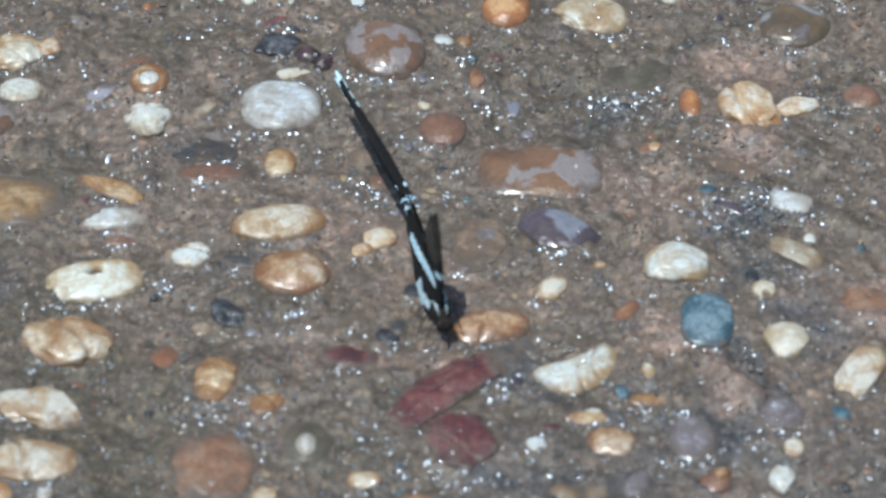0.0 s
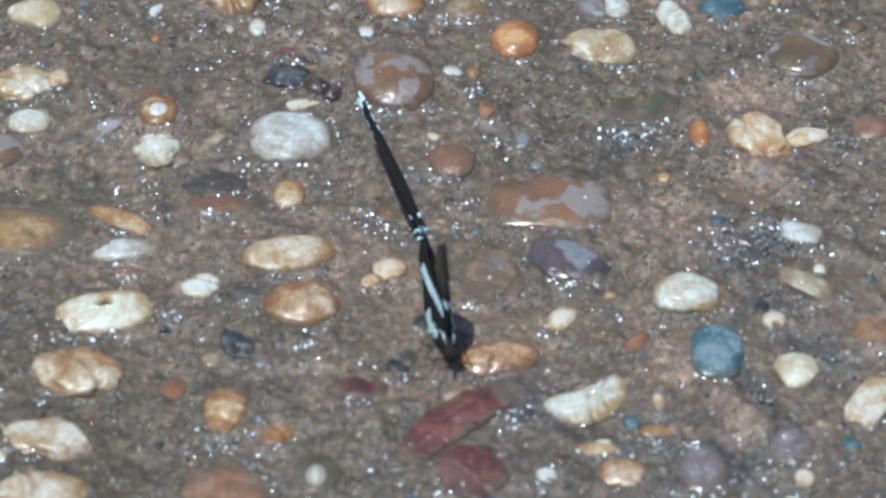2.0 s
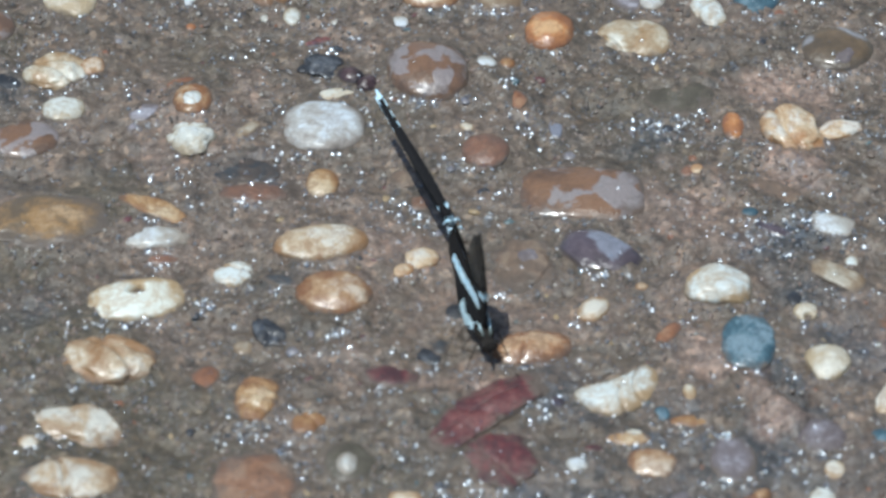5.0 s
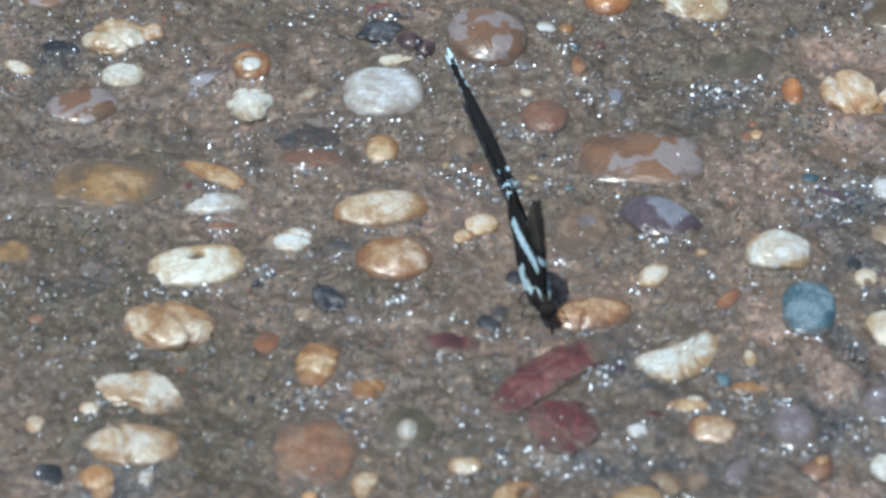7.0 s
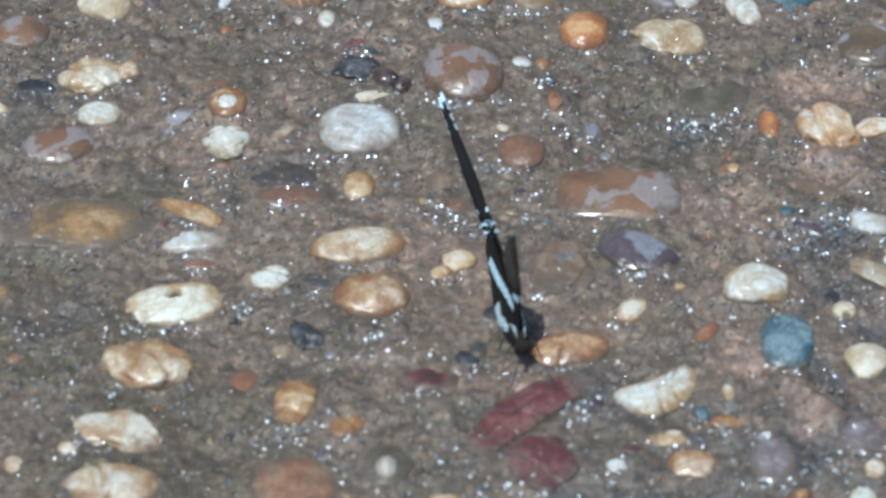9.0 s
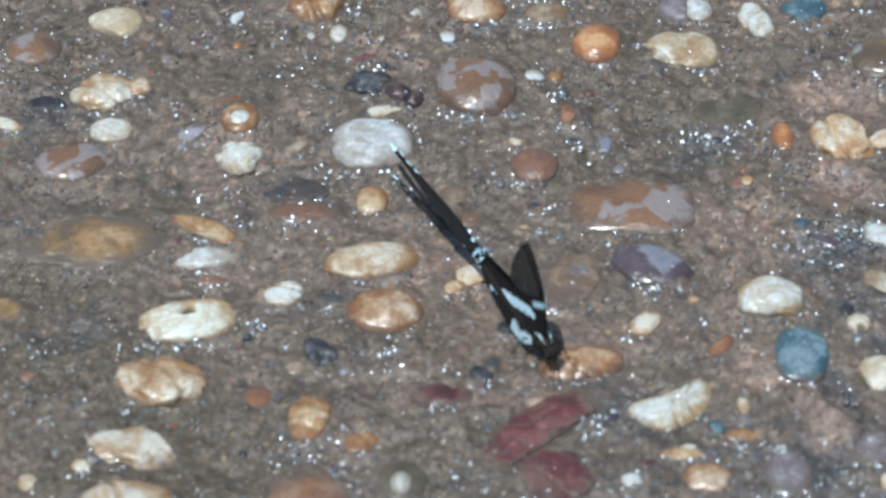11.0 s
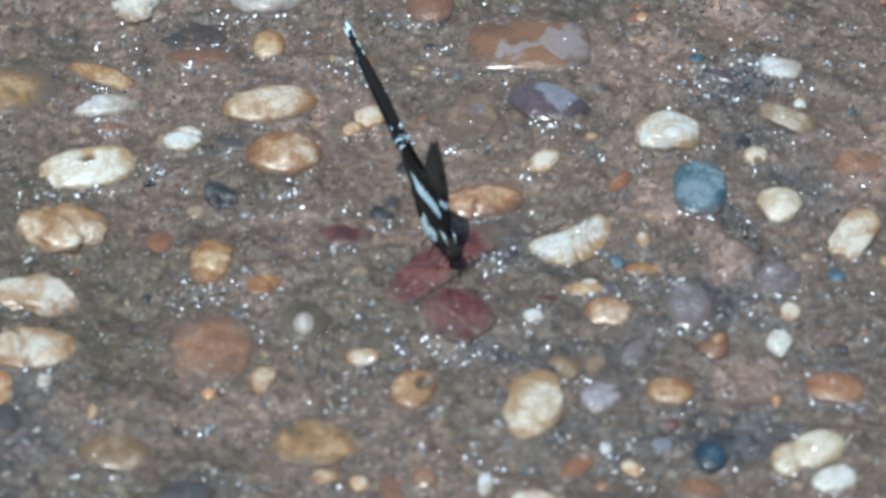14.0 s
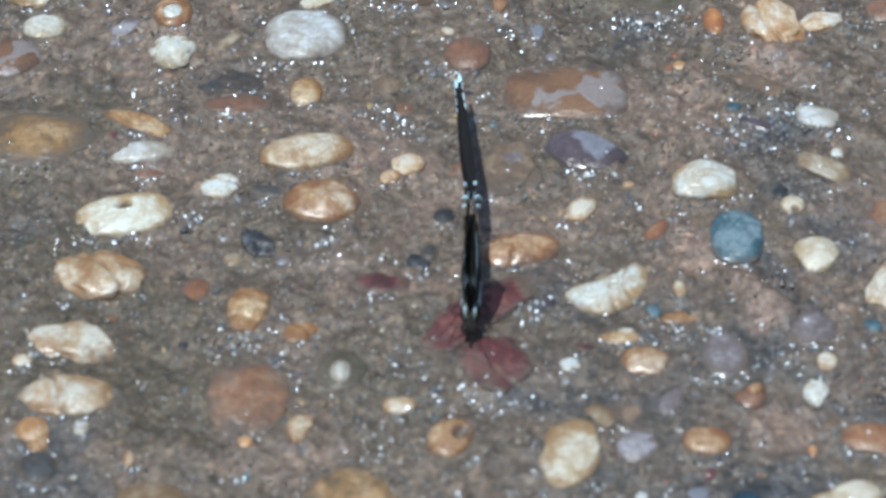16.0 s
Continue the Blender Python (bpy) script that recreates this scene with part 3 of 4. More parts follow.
stone("ochre", 21.3, -35.5, 3.4, 1.3, 0, rise=0.2)
stone("grey", 13.8, -41.1, 1.7, 1.4, 0, rise=0.3)
stone("clay", 63.6, -10.7, 4.8, 3.6, 162, rise=0.16)
stone("stained", -11.5, -47.5, 2.5, 1.8, 0, lump=0.3)
stone("stained", -26.3, -51.9, 3.1, 1.9, 62, lump=0.4, cuts=((150, 0.5),))
stone("tan", -4.2, -55.6, 3.9, 3.3, 60, dent=(0.35, -0.3, 0.35), rise=0.5, label="curled cream pebble")
stone("cream", 13.2, -58.6, 6.6, 4.3, 80, rise=0.3, lump=0.25, label="yellowish cream pebble under a thin film")
stone("veiled", 16.8, -51.4, 3.4, 2.8, 0, rise=0.25)
stone("lilac", 22.8, -57.4, 3.1, 3.1, 0, rise=0.3)
stone("tan", 33.1, -56.9, 3.5, 2.7, 171, rise=0.5)
stone("rust", 39.8, -47.7, 2.8, 2.3, 47, rise=0.6)
stone("tan", 40.6, -46.6, 1.6, 1.2, 47, rise=1.2)
stone("chalk", 49.4, -47.6, 3.1, 2.0, 93, rise=0.6, lump=0.3, cuts=((-140, 0.6), (140, 0.6)))
stone("lilac", 28.2, -48.4, 3.0, 1.6, 58, rise=0.3)
stone("amber", 56.9, -56.9, 4.4, 2.9, 166, rise=0.4, blunt=0.12, label="flat reddish brown stone")
stone("blue", 38.1, -68.9, 3.0, 2.5, 90, rise=0.6, label="dark blue pebble")
stone("cream", 49.2, -69.9, 3.3, 2.5, 90, rise=0.5)
stone("plain", 53.4, -68.3, 4.4, 3.4, 32, rise=0.5, label="cream pebble split by a crack")
stone("chalk", 55.5, -74.0, 3.4, 2.4, 20, rise=0.5)
stone("gold", 26.8, -70.3, 1.9, 1.2, 133, rise=0.5)
stone("amber", 19.2, -69.4, 3.8, 1.7, 44, rise=0.4)
stone("clay", 36.5, -75.0, 3.5, 2.1, 163, rise=0.3)
stone("stained", 12.2, -76.0, 3.5, 2.3, 0, rise=0.5)
stone("sunk", -18.4, -64.0, 7.4, 5.4, 0, rise=0.3, cuts=((-50, 0.7), (130, 0.75)), label="flat ochre stone")
stone("gold", -12.3, -71.8, 1.4, 1.4, 90)
stone("stained", -17.2, -70.7, 2.1, 1.4, 0, rise=0.25)
stone("rust", -7.5, -73.3, 3.7, 2.0, 90, rise=0.25)
stone("clay", -2.7, -71.2, 2.1, 1.9, 90, rise=0.4)
stone("veiled", -47.3, -64.9, 5.3, 3.6, 166, rise=0.45)
stone("grey", -57.8, -51.6, 1.2, 1.1, 0)
stone("stained", -50.7, -57.2, 1.6, 0.8, 90, rise=0.3)
stone("ochre", -64.3, -53.0, 2.8, 2.1, 90, rise=0.4)
stone("charcoal", -63.9, -58.4, 3.2, 3.0, 90, rise=0.4)
stone("orange", -33.9, -54.5, 1.2, 1.1, 90, rise=0.5)
stone("charcoal", -37.0, -73.8, 4.6, 2.8, 0, rise=0.35)
stone("orange", 48.2, -58.5, 1.1, 0.7, 90)
stone("stained", 51.4, -42.1, 1.9, 1.5, 90, rise=0.25)
stone("maroon", 16.2, -37.8, 1.5, 0.8, 0, rise=0.2)
stone("russet", -72.4, 28.5, 5.7, 4.2, 0, rise=0.35, label="brown pebble under a pale film")
stone("sunk", -81.1, -4.5, 3.4, 2.9, 0, rise=0.2)
stone("rust", -76.3, -18.2, 1.2, 1.1, 0, rise=0.3)
stone("stained", -67.1, -37.1, 1.5, 1.2, 0, rise=0.3)
stone("stained", -74.8, -40.2, 1.7, 1.5, 90, rise=0.3)
stone("gold", -64.9, -51.5, 2.6, 2.5, 90, rise=0.5)
stone("black", -72.4, -50.0, 2.7, 2.2, 0, rise=0.3)
stone("grey", -57.7, -51.0, 1.2, 1.2, 0)
stone("stained", -82.9, 36.6, 2.8, 1.3, 150, rise=0.2)
stone("sunk", -67.9, 10.1, 9.4, 5.8, 7, rise=0.24, lump=0.4, label="low ochre ring of stone sunk in concrete")
stone("black", -76.1, 41.5, 4.0, 1.9, 0, rise=0.12)
stone("brown", -79.7, 53.8, 4.4, 3.8, 0, rise=0.4)
stone("teal", 40.8, 12.4, 1.3, 1.0, 0, rise=0.4)
stone("rust", -49.1, 3.5, 3.0, 1.1, 0, rise=0.15)
# low dark stone added where there is only a dark glinting patch
stone("charcoal", -30.8, -3.8, 2.8, 1.2, 165, rise=0.12)
# added flat black blot for the shade of the butterfly's legs
stone("black", -4.2, -9.5, 1.7, 1.6, 0, rise=0.15)
stone("film", -12.6, 20.0, 2.2, 2.2, 0, rise=0.3)
stone("clay", -10.4, 14.9, 1.9, 1.5, 0, rise=0.25)
stone("film", -12.6, -16.1, 1.9, 1.4, 0, rise=0.2)
stone("rust", -36.2, 15.6, 5.0, 2.2, 0, rise=0.25, lump=0.4)
stone("cream", 30.6, -25.6, 1.7, 1.0, 94, rise=0.35)
stone("slate", 10.4, -27.9, 2.0, 1.6, 75, rise=0.4)
stone("cream", 21.9, -34.7, 1.7, 1.1, 19, rise=0.35)
stone("grey", 23.2, -66.6, 1.3, 0.9, 90, rise=0.4)
stone("grey", 5.6, -72.9, 2.4, 1.2, 90, rise=0.3)
stone("black", 41.5, -65.8, 3.8, 1.5, 0, rise=0.3)
stone("clay", 22.4, -73.3, 1.2, 1.1, 0, rise=0.4)
stone("black", -17.6, -49.5, 0.8, 0.7, 90, rise=0.6)
stone("black", -6.5, -45.5, 0.7, 0.6, 0, rise=0.6)
stone("slate", 30.7, -66.4, 2.2, 1.5, 20, rise=0.35)
stone("slate", -6.9, -45.8, 0.5, 0.5, 90, rise=0.6)
stone("black", -43.4, -34.0, 0.8, 0.7, 90, rise=0.6)
stone("film", 21.8, -51.1, 3.2, 2.2, 56, rise=0.25)
stone("clay", 5.0, -35.0, 1.7, 1.5, 0, rise=0.3)
stone("film", 51.8, -53.1, 2.2, 1.2, 32, rise=0.3)
stone("grey", -13.9, 55.7, 1.5, 1.4, 90, rise=0.35)
stone("black", -24.1, 50.4, 1.3, 0.9, 0, rise=0.5)
stone("maroon", -26.6, 52.7, 3.1, 0.9, 24, rise=0.5)
stone("slate", 11.0, 31.2, 2.3, 1.0, 96, rise=0.4)
stone("black", 46.9, -5.9, 1.5, 1.1, 90, rise=0.35)
stone("teal", 58.5, -34.6, 1.7, 1.7, 90, rise=0.3)
stone("slate", 44.1, 8.7, 2.8, 1.1, 151, rise=0.3)
stone("orange", -47.4, 55.4, 0.9, 0.8, 0, rise=0.5)
stone("gold", 32.9, 21.9, 1.1, 1.0, 90, rise=0.4)
stone("stained", 23.9, -3.5, 1.0, 0.8, 0, rise=0.4)
stone("charcoal", -6.6, -16.9, 1.6, 1.4, 90, rise=0.5)
stone("teal", 26.4, -29.5, 1.5, 1.2, 90, rise=0.4)
stone("moss", 30.4, 38.6, 5.6, 4.0, 0, rise=0.12, lump=0.3, label="dull olive stone sunk in the concrete")


def bedded(x, y, h):
    """Concrete and mud that creep up round each pebble; x, y and h are grids in mm."""
    for sx, sy, a, b, turn, rise, z, ob in stones:
        reach = a * 1.25 + 3
        i0, i1 = np.searchsorted(x[0], (sx - reach, sx + reach))
        j0, j1 = np.searchsorted(y[:, 0], (sy - reach, sy + reach))
        gx, gy = x[j0:j1, i0:i1], y[j0:j1, i0:i1]
        if not gx.size:
            continue
        c, s = math.cos(radians(turn)), math.sin(radians(turn))
        u, v = ((gx - sx) * c + (gy - sy) * s) / a, ((gy - sy) * c - (gx - sx) * s) / b
        e = np.hypot(u, v)
        top = max(rise * b * 0.85, 0.4)
        ragged = 0.15 + 0.75 * lattice(gx / 2.6 + sx, gy / 2.6, 31) + 0.35 * (lattice(gx / 0.9, gy / 0.9, 32) - 0.5)
        out = np.maximum(e - 0.93, 0) * b / (0.5 + 0.35 * b)
        part_h = h[j0:j1, i0:i1]
        crest = z + top * np.clip(0.5 - 0.3 * rise, 0.15, 0.45) * ragged
        near = np.exp(-out ** 2)
        lift = part_h * (1 - near) + crest * near - np.maximum(0.93 - e, 0) * top * 2.2
        h[j0:j1, i0:i1] = np.where(e < 0.6, part_h, np.maximum(part_h, lift))
    return h


# stains of the concrete and the painted shade of a groove: middle, half width, half depth (mm), strength
STAINS_AND_SHADE = (
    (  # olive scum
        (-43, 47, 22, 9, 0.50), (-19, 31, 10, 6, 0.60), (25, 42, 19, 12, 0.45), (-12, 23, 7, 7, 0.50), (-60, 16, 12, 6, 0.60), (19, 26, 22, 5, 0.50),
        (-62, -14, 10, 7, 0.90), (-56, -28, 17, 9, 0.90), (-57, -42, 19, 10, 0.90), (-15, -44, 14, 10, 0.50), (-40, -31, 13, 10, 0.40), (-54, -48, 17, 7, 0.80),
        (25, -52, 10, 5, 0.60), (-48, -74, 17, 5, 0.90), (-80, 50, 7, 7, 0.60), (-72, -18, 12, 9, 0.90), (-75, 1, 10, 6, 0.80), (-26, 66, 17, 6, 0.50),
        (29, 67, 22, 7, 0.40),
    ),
    (  # blue-black; the first four spots paint the shade along the groove
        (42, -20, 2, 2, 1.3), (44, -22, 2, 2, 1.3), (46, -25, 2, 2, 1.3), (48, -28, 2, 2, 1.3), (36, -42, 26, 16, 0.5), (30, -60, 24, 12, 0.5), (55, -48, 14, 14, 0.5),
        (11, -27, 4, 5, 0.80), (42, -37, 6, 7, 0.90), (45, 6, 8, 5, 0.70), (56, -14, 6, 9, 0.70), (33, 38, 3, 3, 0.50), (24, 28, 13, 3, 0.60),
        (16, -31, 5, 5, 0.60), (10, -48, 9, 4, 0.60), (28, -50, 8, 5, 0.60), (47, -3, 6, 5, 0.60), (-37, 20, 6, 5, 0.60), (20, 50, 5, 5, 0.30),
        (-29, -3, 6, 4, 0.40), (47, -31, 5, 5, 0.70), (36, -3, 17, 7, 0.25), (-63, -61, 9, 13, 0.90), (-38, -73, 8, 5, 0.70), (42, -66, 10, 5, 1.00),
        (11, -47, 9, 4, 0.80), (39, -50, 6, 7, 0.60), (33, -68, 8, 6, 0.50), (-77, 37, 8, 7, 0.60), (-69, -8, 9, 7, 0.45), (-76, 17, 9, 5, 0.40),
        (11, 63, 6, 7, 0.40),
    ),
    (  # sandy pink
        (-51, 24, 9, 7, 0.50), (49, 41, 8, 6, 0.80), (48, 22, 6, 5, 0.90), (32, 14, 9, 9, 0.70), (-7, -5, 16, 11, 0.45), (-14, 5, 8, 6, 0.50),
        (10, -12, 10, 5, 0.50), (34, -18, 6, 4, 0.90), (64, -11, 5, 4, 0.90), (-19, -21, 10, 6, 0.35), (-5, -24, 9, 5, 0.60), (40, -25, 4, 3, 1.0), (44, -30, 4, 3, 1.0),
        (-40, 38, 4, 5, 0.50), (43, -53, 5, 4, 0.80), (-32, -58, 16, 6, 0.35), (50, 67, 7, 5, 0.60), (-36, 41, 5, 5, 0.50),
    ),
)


surface = {}


def surface_height(x, y):
    """Height of the finished ground in mm."""
    i = min(int(np.searchsorted(surface["xs"], x)), len(surface["xs"]) - 1)
    j = min(int(np.searchsorted(surface["ys"], y)), len(surface["ys"]) - 1)
    return float(surface["z"][j, i])


def build_ground():
    xs = spread(98, 0.45, 60000, 0.35)
    ys = spread(92, 0.45, 60000, 0.35) - 8
    gx, gy = np.meshgrid(xs, ys)
    gz = bedded(gx, gy, concrete(gx, gy))
    surface.update(xs=xs, ys=ys, z=gz)
    verts = (np.stack([gx, gy, gz], -1) * MM).reshape(-1, 3)
    nx, ny = len(xs), len(ys)
    i = (np.arange(ny - 1)[:, None] * nx + np.arange(nx - 1)[None, :]).ravel()
    faces = np.stack([i, i + 1, i + nx + 1, i + nx], -1)
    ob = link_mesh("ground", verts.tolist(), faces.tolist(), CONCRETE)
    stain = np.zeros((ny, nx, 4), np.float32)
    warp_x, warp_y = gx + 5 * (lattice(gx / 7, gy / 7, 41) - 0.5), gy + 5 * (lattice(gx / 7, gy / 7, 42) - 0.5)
    for k, spots in enumerate(STAINS_AND_SHADE):
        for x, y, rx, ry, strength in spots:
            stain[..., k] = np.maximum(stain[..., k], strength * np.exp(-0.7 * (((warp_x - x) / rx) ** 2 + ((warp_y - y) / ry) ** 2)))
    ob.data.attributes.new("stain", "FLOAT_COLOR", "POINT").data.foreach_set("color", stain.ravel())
    return tagged(ob, "wet brown concrete ground with exposed pebbles and sand", "ground", kind="structure")


ground = build_ground()
for placed in stones:
    placed[-1].parent = ground


# ---- loose grit, sand and water between the pebbles ----
def scatter(name, label, spots, level, material):
    """One mesh of many small grains: spots of (x, y, rx, ry, rz, turn, sink) in mm."""
    unit, faces = BALLS[level]
    verts, polys = [], []
    rng = np.random.default_rng(len(spots))
    for x, y, rx, ry, rz, turn, sink in spots:
        c, s = math.cos(turn), math.sin(turn)
        p = unit * np.array([rx, ry, rz]) * (1 + rng.uniform(-0.16, 0.16, (len(unit), 1)))
        z = surface_height(x, y) - sink * rz
        p = np.stack([p[:, 0] * c - p[:, 1] * s + x, p[:, 0] * s + p[:, 1] * c + y, p[:, 2] + z], -1)
        polys.append(faces + len(verts) * len(unit))
        verts.append(p * MM)
    ob = link_mesh(name, np.concatenate(verts).tolist(), np.concatenate(polys).tolist(), material)
    ob.parent = ground
    return tagged(ob, label, kind="stuff")


def clear_of_stones(x, y, margin=1.0):
    for sx, sy, a, b, turn, *_ in stones:
        dx, dy = x - sx, y - sy
        if abs(dx) > a + margin or abs(dy) > a + margin:
            continue
        c, s = math.cos(radians(turn)), math.sin(radians(turn))
        if ((dx * c + dy * s) / (a + margin)) ** 2 + ((dy * c - dx * s) / (b + margin)) ** 2 < 1:
            return False
    return True


rng = np.random.default_rng(5)
grit = []
while len(grit) < 1000:
    x, y = rng.uniform(-96, 96), rng.uniform(-96, 80)
    r = 0.4 + 0.9 * rng.random() ** 3
    if clear_of_stones(x, y, r + 0.2):
        grit.append((x, y, r, r * rng.uniform(0.5, 0.95), r * rng.uniform(0.3, 0.55), rng.uniform(0, 3.14), rng.uniform(0.4, 0.9)))
scatter("grit", "small brown, red and grey grit in the concrete", grit, 2, GRIT)
sand = []
while len(sand) < 30000:
    x, y = rng.uniform(-96, 96), rng.uniform(-96, 80)
    if lattice(x / 12, y / 9, 11) + rng.uniform(-0.3, 0.3) < 0.25:
        continue
    if rng.random() < 0.8 * max(k * math.exp(-0.7 * (((x - u) / a) ** 2 + ((y - v) / b) ** 2)) for u, v, a, b, k in STAINS_AND_SHADE[2]):
        continue
    r = 0.16 + 0.36 * rng.random() ** 1.4
    sand.append((x, y, r, r * rng.uniform(0.6, 1), r * 0.7, rng.uniform(0, 3.14), rng.uniform(0.1, 0.7)))
scatter("sand", "wet coarse sand grains", sand, 1, GRAIN)
far = []
while len(far) < 700:
    x, y = rng.uniform(-330, 330), rng.uniform(-330, 330)
    if abs(x) < 96 and -98 < y < 82:
        continue
    r = 1.2 + 5.5 * rng.random() ** 2
    far.append((x, y, r, r * rng.uniform(0.5, 0.9), r * rng.uniform(0.2, 0.4), rng.uniform(0, 3.14), 0.0))
scatter("outer_pebbles", "pebbles set in the concrete further out", far, 2, GRAIN)


# where water stands thickest: middle, half width, half depth (mm), beads
WET_SPOTS = (
    (27.1, 32.1, 11.2, 2.7, 110),
    (8.5, 30.8, 3.4, 3.7, 25),
    (41.2, 6.9, 6.9, 5.5, 90),
    (49.1, 8.7, 4.3, 3.7, 50),
    (-12.5, 12.4, 3.9, 3.7, 50),
    (-38.0, 13.4, 3.0, 1.2, 14),
    (-33.5, 18.5, 4.5, 3.0, 20),
    (-11.0, 36.6, 4.3, 1.7, 24),
    (-36.2, -35.2, 6.0, 2.4, 45),
    (-21.6, -14.3, 5.2, 2.2, 30),
    (-42.2, -8.9, 1.5, 1.7, 16),
    (28.8, -35.8, 9.5, 3.2, 90),
    (0.5, -46.0, 10.3, 4.3, 45),
    (-27.4, 51.1, 9.5, 4.9, 60),
    (9.7, -29.5, 4.3, 4.9, 50),
    (56.0, 7.5, 4.3, 4.9, 40),
    (-56.5, -12.5, 6.0, 1.5, 24),
    (-61.2, -35.2, 5.2, 1.7, 20),
    (47.7, -42.0, 10.3, 6.1, 60),
    (-51.1, 17.4, 5.2, 3.7, 16),
    (-10.7, 36.0, 4.3, 1.2, 20),
    (-0.9, 57.8, 7.7, 1.9, 36),
    (-0.1, 21.8, 2.6, 1.0, 12),
    (0.5, -47.2, 12.1, 5.5, 60),
    (35.4, -44.5, 5.2, 2.4, 30),
    (-46.4, -65.9, 5.2, 2.7, 30),
    (-35.1, -61.0, 3.4, 1.8, 14),
    (14.7, -64.5, 7.7, 2.2, 20),
    (25.2, -67.2, 5.2, 4.9, 30),
    (6.4, -70.6, 3.4, 3.7, 16),
    (-42.8, -7.8, 2.1, 1.7, 16),
    (-72.4, 25.9, 4.3, 1.2, 12),
)


DRIPPING = ("brown", "umber", "slate", "black", "charcoal", "maroon", "clay", "teal", "rust", "lilac", "garnet", "russet", "filmed")


def water_beads():
    """Small lens-shaped beads of water, thickest along the near edges of the pebbles."""
    spots = []
    for sx, sy, a, b, turn, *_ in stones:
        for _ in range(int(2 + a * 2.6 * rng.random() ** 0.9)):
            w = rng.normal(-1.57, 0.5)
            c, s = math.cos(radians(turn)), math.sin(radians(turn))
            px, py = math.cos(w) * c + math.sin(w) * s, -math.cos(w) * s + math.sin(w) * c
            k = 1 / math.sqrt((px / a) ** 2 + (py / b) ** 2) + rng.uniform(0.3, 1.8)
            spots.append((sx + math.cos(w) * k, sy + math.sin(w) * k))
    tops = []
    for sx, sy, a, b, turn, rise, z, ob in stones:
        wet = 0.34 if ob.data.materials[0].name.split("_")[0] in DRIPPING else 0.12
        for _ in range(int(a * b * wet * rng.random() ** 0.6 + rng.random())):
            u, w = rng.normal(0.0, 0.3), rng.normal(-0.35, 0.3)
            c, s = math.cos(radians(turn)), math.sin(radians(turn))
            k = 1 - u * u - w * w
            if k > 0.15:
                p, q = u * c + w * s, w * c - u * s
                tops.append((sx + a * p * c - b * q * s, sy + a * p * s + b * q * c, z + max(rise * b * 0.85, 0.4) * math.sqrt(k)))
    for cx, cy, rx, ry, count in WET_SPOTS:
        for _ in range(count):
            spots.append((cx + rng.normal(0, rx * 0.5), cy + rng.normal(0, ry * 0.5)))
    while len(spots) < 4700:
        x, y = rng.uniform(-96, 96), rng.uniform(-96, 80)
        if lattice(x / 14, y / 8, 21) * 0.7 + lattice(x / 4, y / 3, 22) * 0.5 + rng.uniform(-0.2, 0.2) < 0.64:
            continue
        for _ in range(rng.integers(2, 9)):
            px, py = x + rng.normal(0, 1.1), y + rng.normal(0, 0.8)
            if clear_of_stones(px, py, 0.2):
                spots.append((px, py))
    drops = [(p, 0.20 + 0.45 * rng.random() ** 2.4) for p in spots + tops]
    while len(drops) < 14500:
        x, y = rng.uniform(-96, 96), rng.uniform(-96, 80)
        if lattice(x / 9, y / 6, 51) + 0.5 * lattice(x / 3, y / 2, 52) + rng.uniform(-0.4, 0.4) > 0.72 and clear_of_stones(x, y, 0.0):
            drops.append(((x, y), 0.10 + 0.16 * rng.random() ** 1.6))
    verts, faces, n = [], [], 0
    for (x, y, *over), base in drops:
        bow = base * rng.uniform(3.2, 5.0)
        tilt = Euler((rng.normal(0.42, 0.21), rng.normal(-0.09, 0.2), 0)).to_matrix()
        z = over[0] if over else surface_height(x, y) + 0.22
        ring0, sides, rings = n, 9 if base > 0.19 else 6, (0.5, 0.85, 1.0) if base > 0.19 else (0.8,)
        top = bow - math.sqrt(bow * bow - base * base)
        verts.append(tuple((tilt @ Vector((0, 0, top)) + Vector((x, y, z))) * MM))
        n += 1
        for r in rings:
            for k in range(sides):
                w = k * 2 * math.pi / sides
                p = Vector((math.cos(w) * base * r, math.sin(w) * base * r, math.sqrt(bow * bow - (base * r) ** 2) - (bow - top)))
                verts.append(tuple((tilt @ p + Vector((x, y, z))) * MM))
        for k in range(sides):
            w = k * 2 * math.pi / sides
            verts.append(tuple((Vector((math.cos(w) * base * 1.1, math.sin(w) * base * 1.1, -0.7)) + Vector((x, y, z))) * MM))
        n += sides * (len(rings) + 1)
        for k in range(sides):
            j = (k + 1) % sides
            faces.append((ring0, ring0 + 1 + k, ring0 + 1 + j))
            for r in range(len(rings)):
                o = ring0 + 1 + sides * r
                faces.append((o + k, o + sides + k, o + sides + j, o + j))
    ob = link_mesh("water_beads", verts, faces, BEAD)
    ob.parent = ground
    return tagged(ob, "glinting beads of water on wet concrete", kind="stuff")


water_beads()


# ---- butterfly ----
def part(name, verts, faces, materials, parent, label="", zones=None, at=(0, 0, 0)):
    """One mesh under a thing or a part; verts in mm; zones: a material index for each face."""
    me = bpy.data.meshes.new(name)
    me.from_pydata([(p[0] * MM, p[1] * MM, p[2] * MM) for p in verts], [], faces)
    for m in materials:
        me.materials.append(m)
    if zones:
        me.polygons.foreach_set("material_index", zones)
    me.polygons.foreach_set("use_smooth", [True] * len(me.polygons))
    me.update()
    ob = new(name, me)
    ob.parent = parent
    ob.location = [c * MM for c in at]
    if label:
        tagged(ob, label)
    return ob


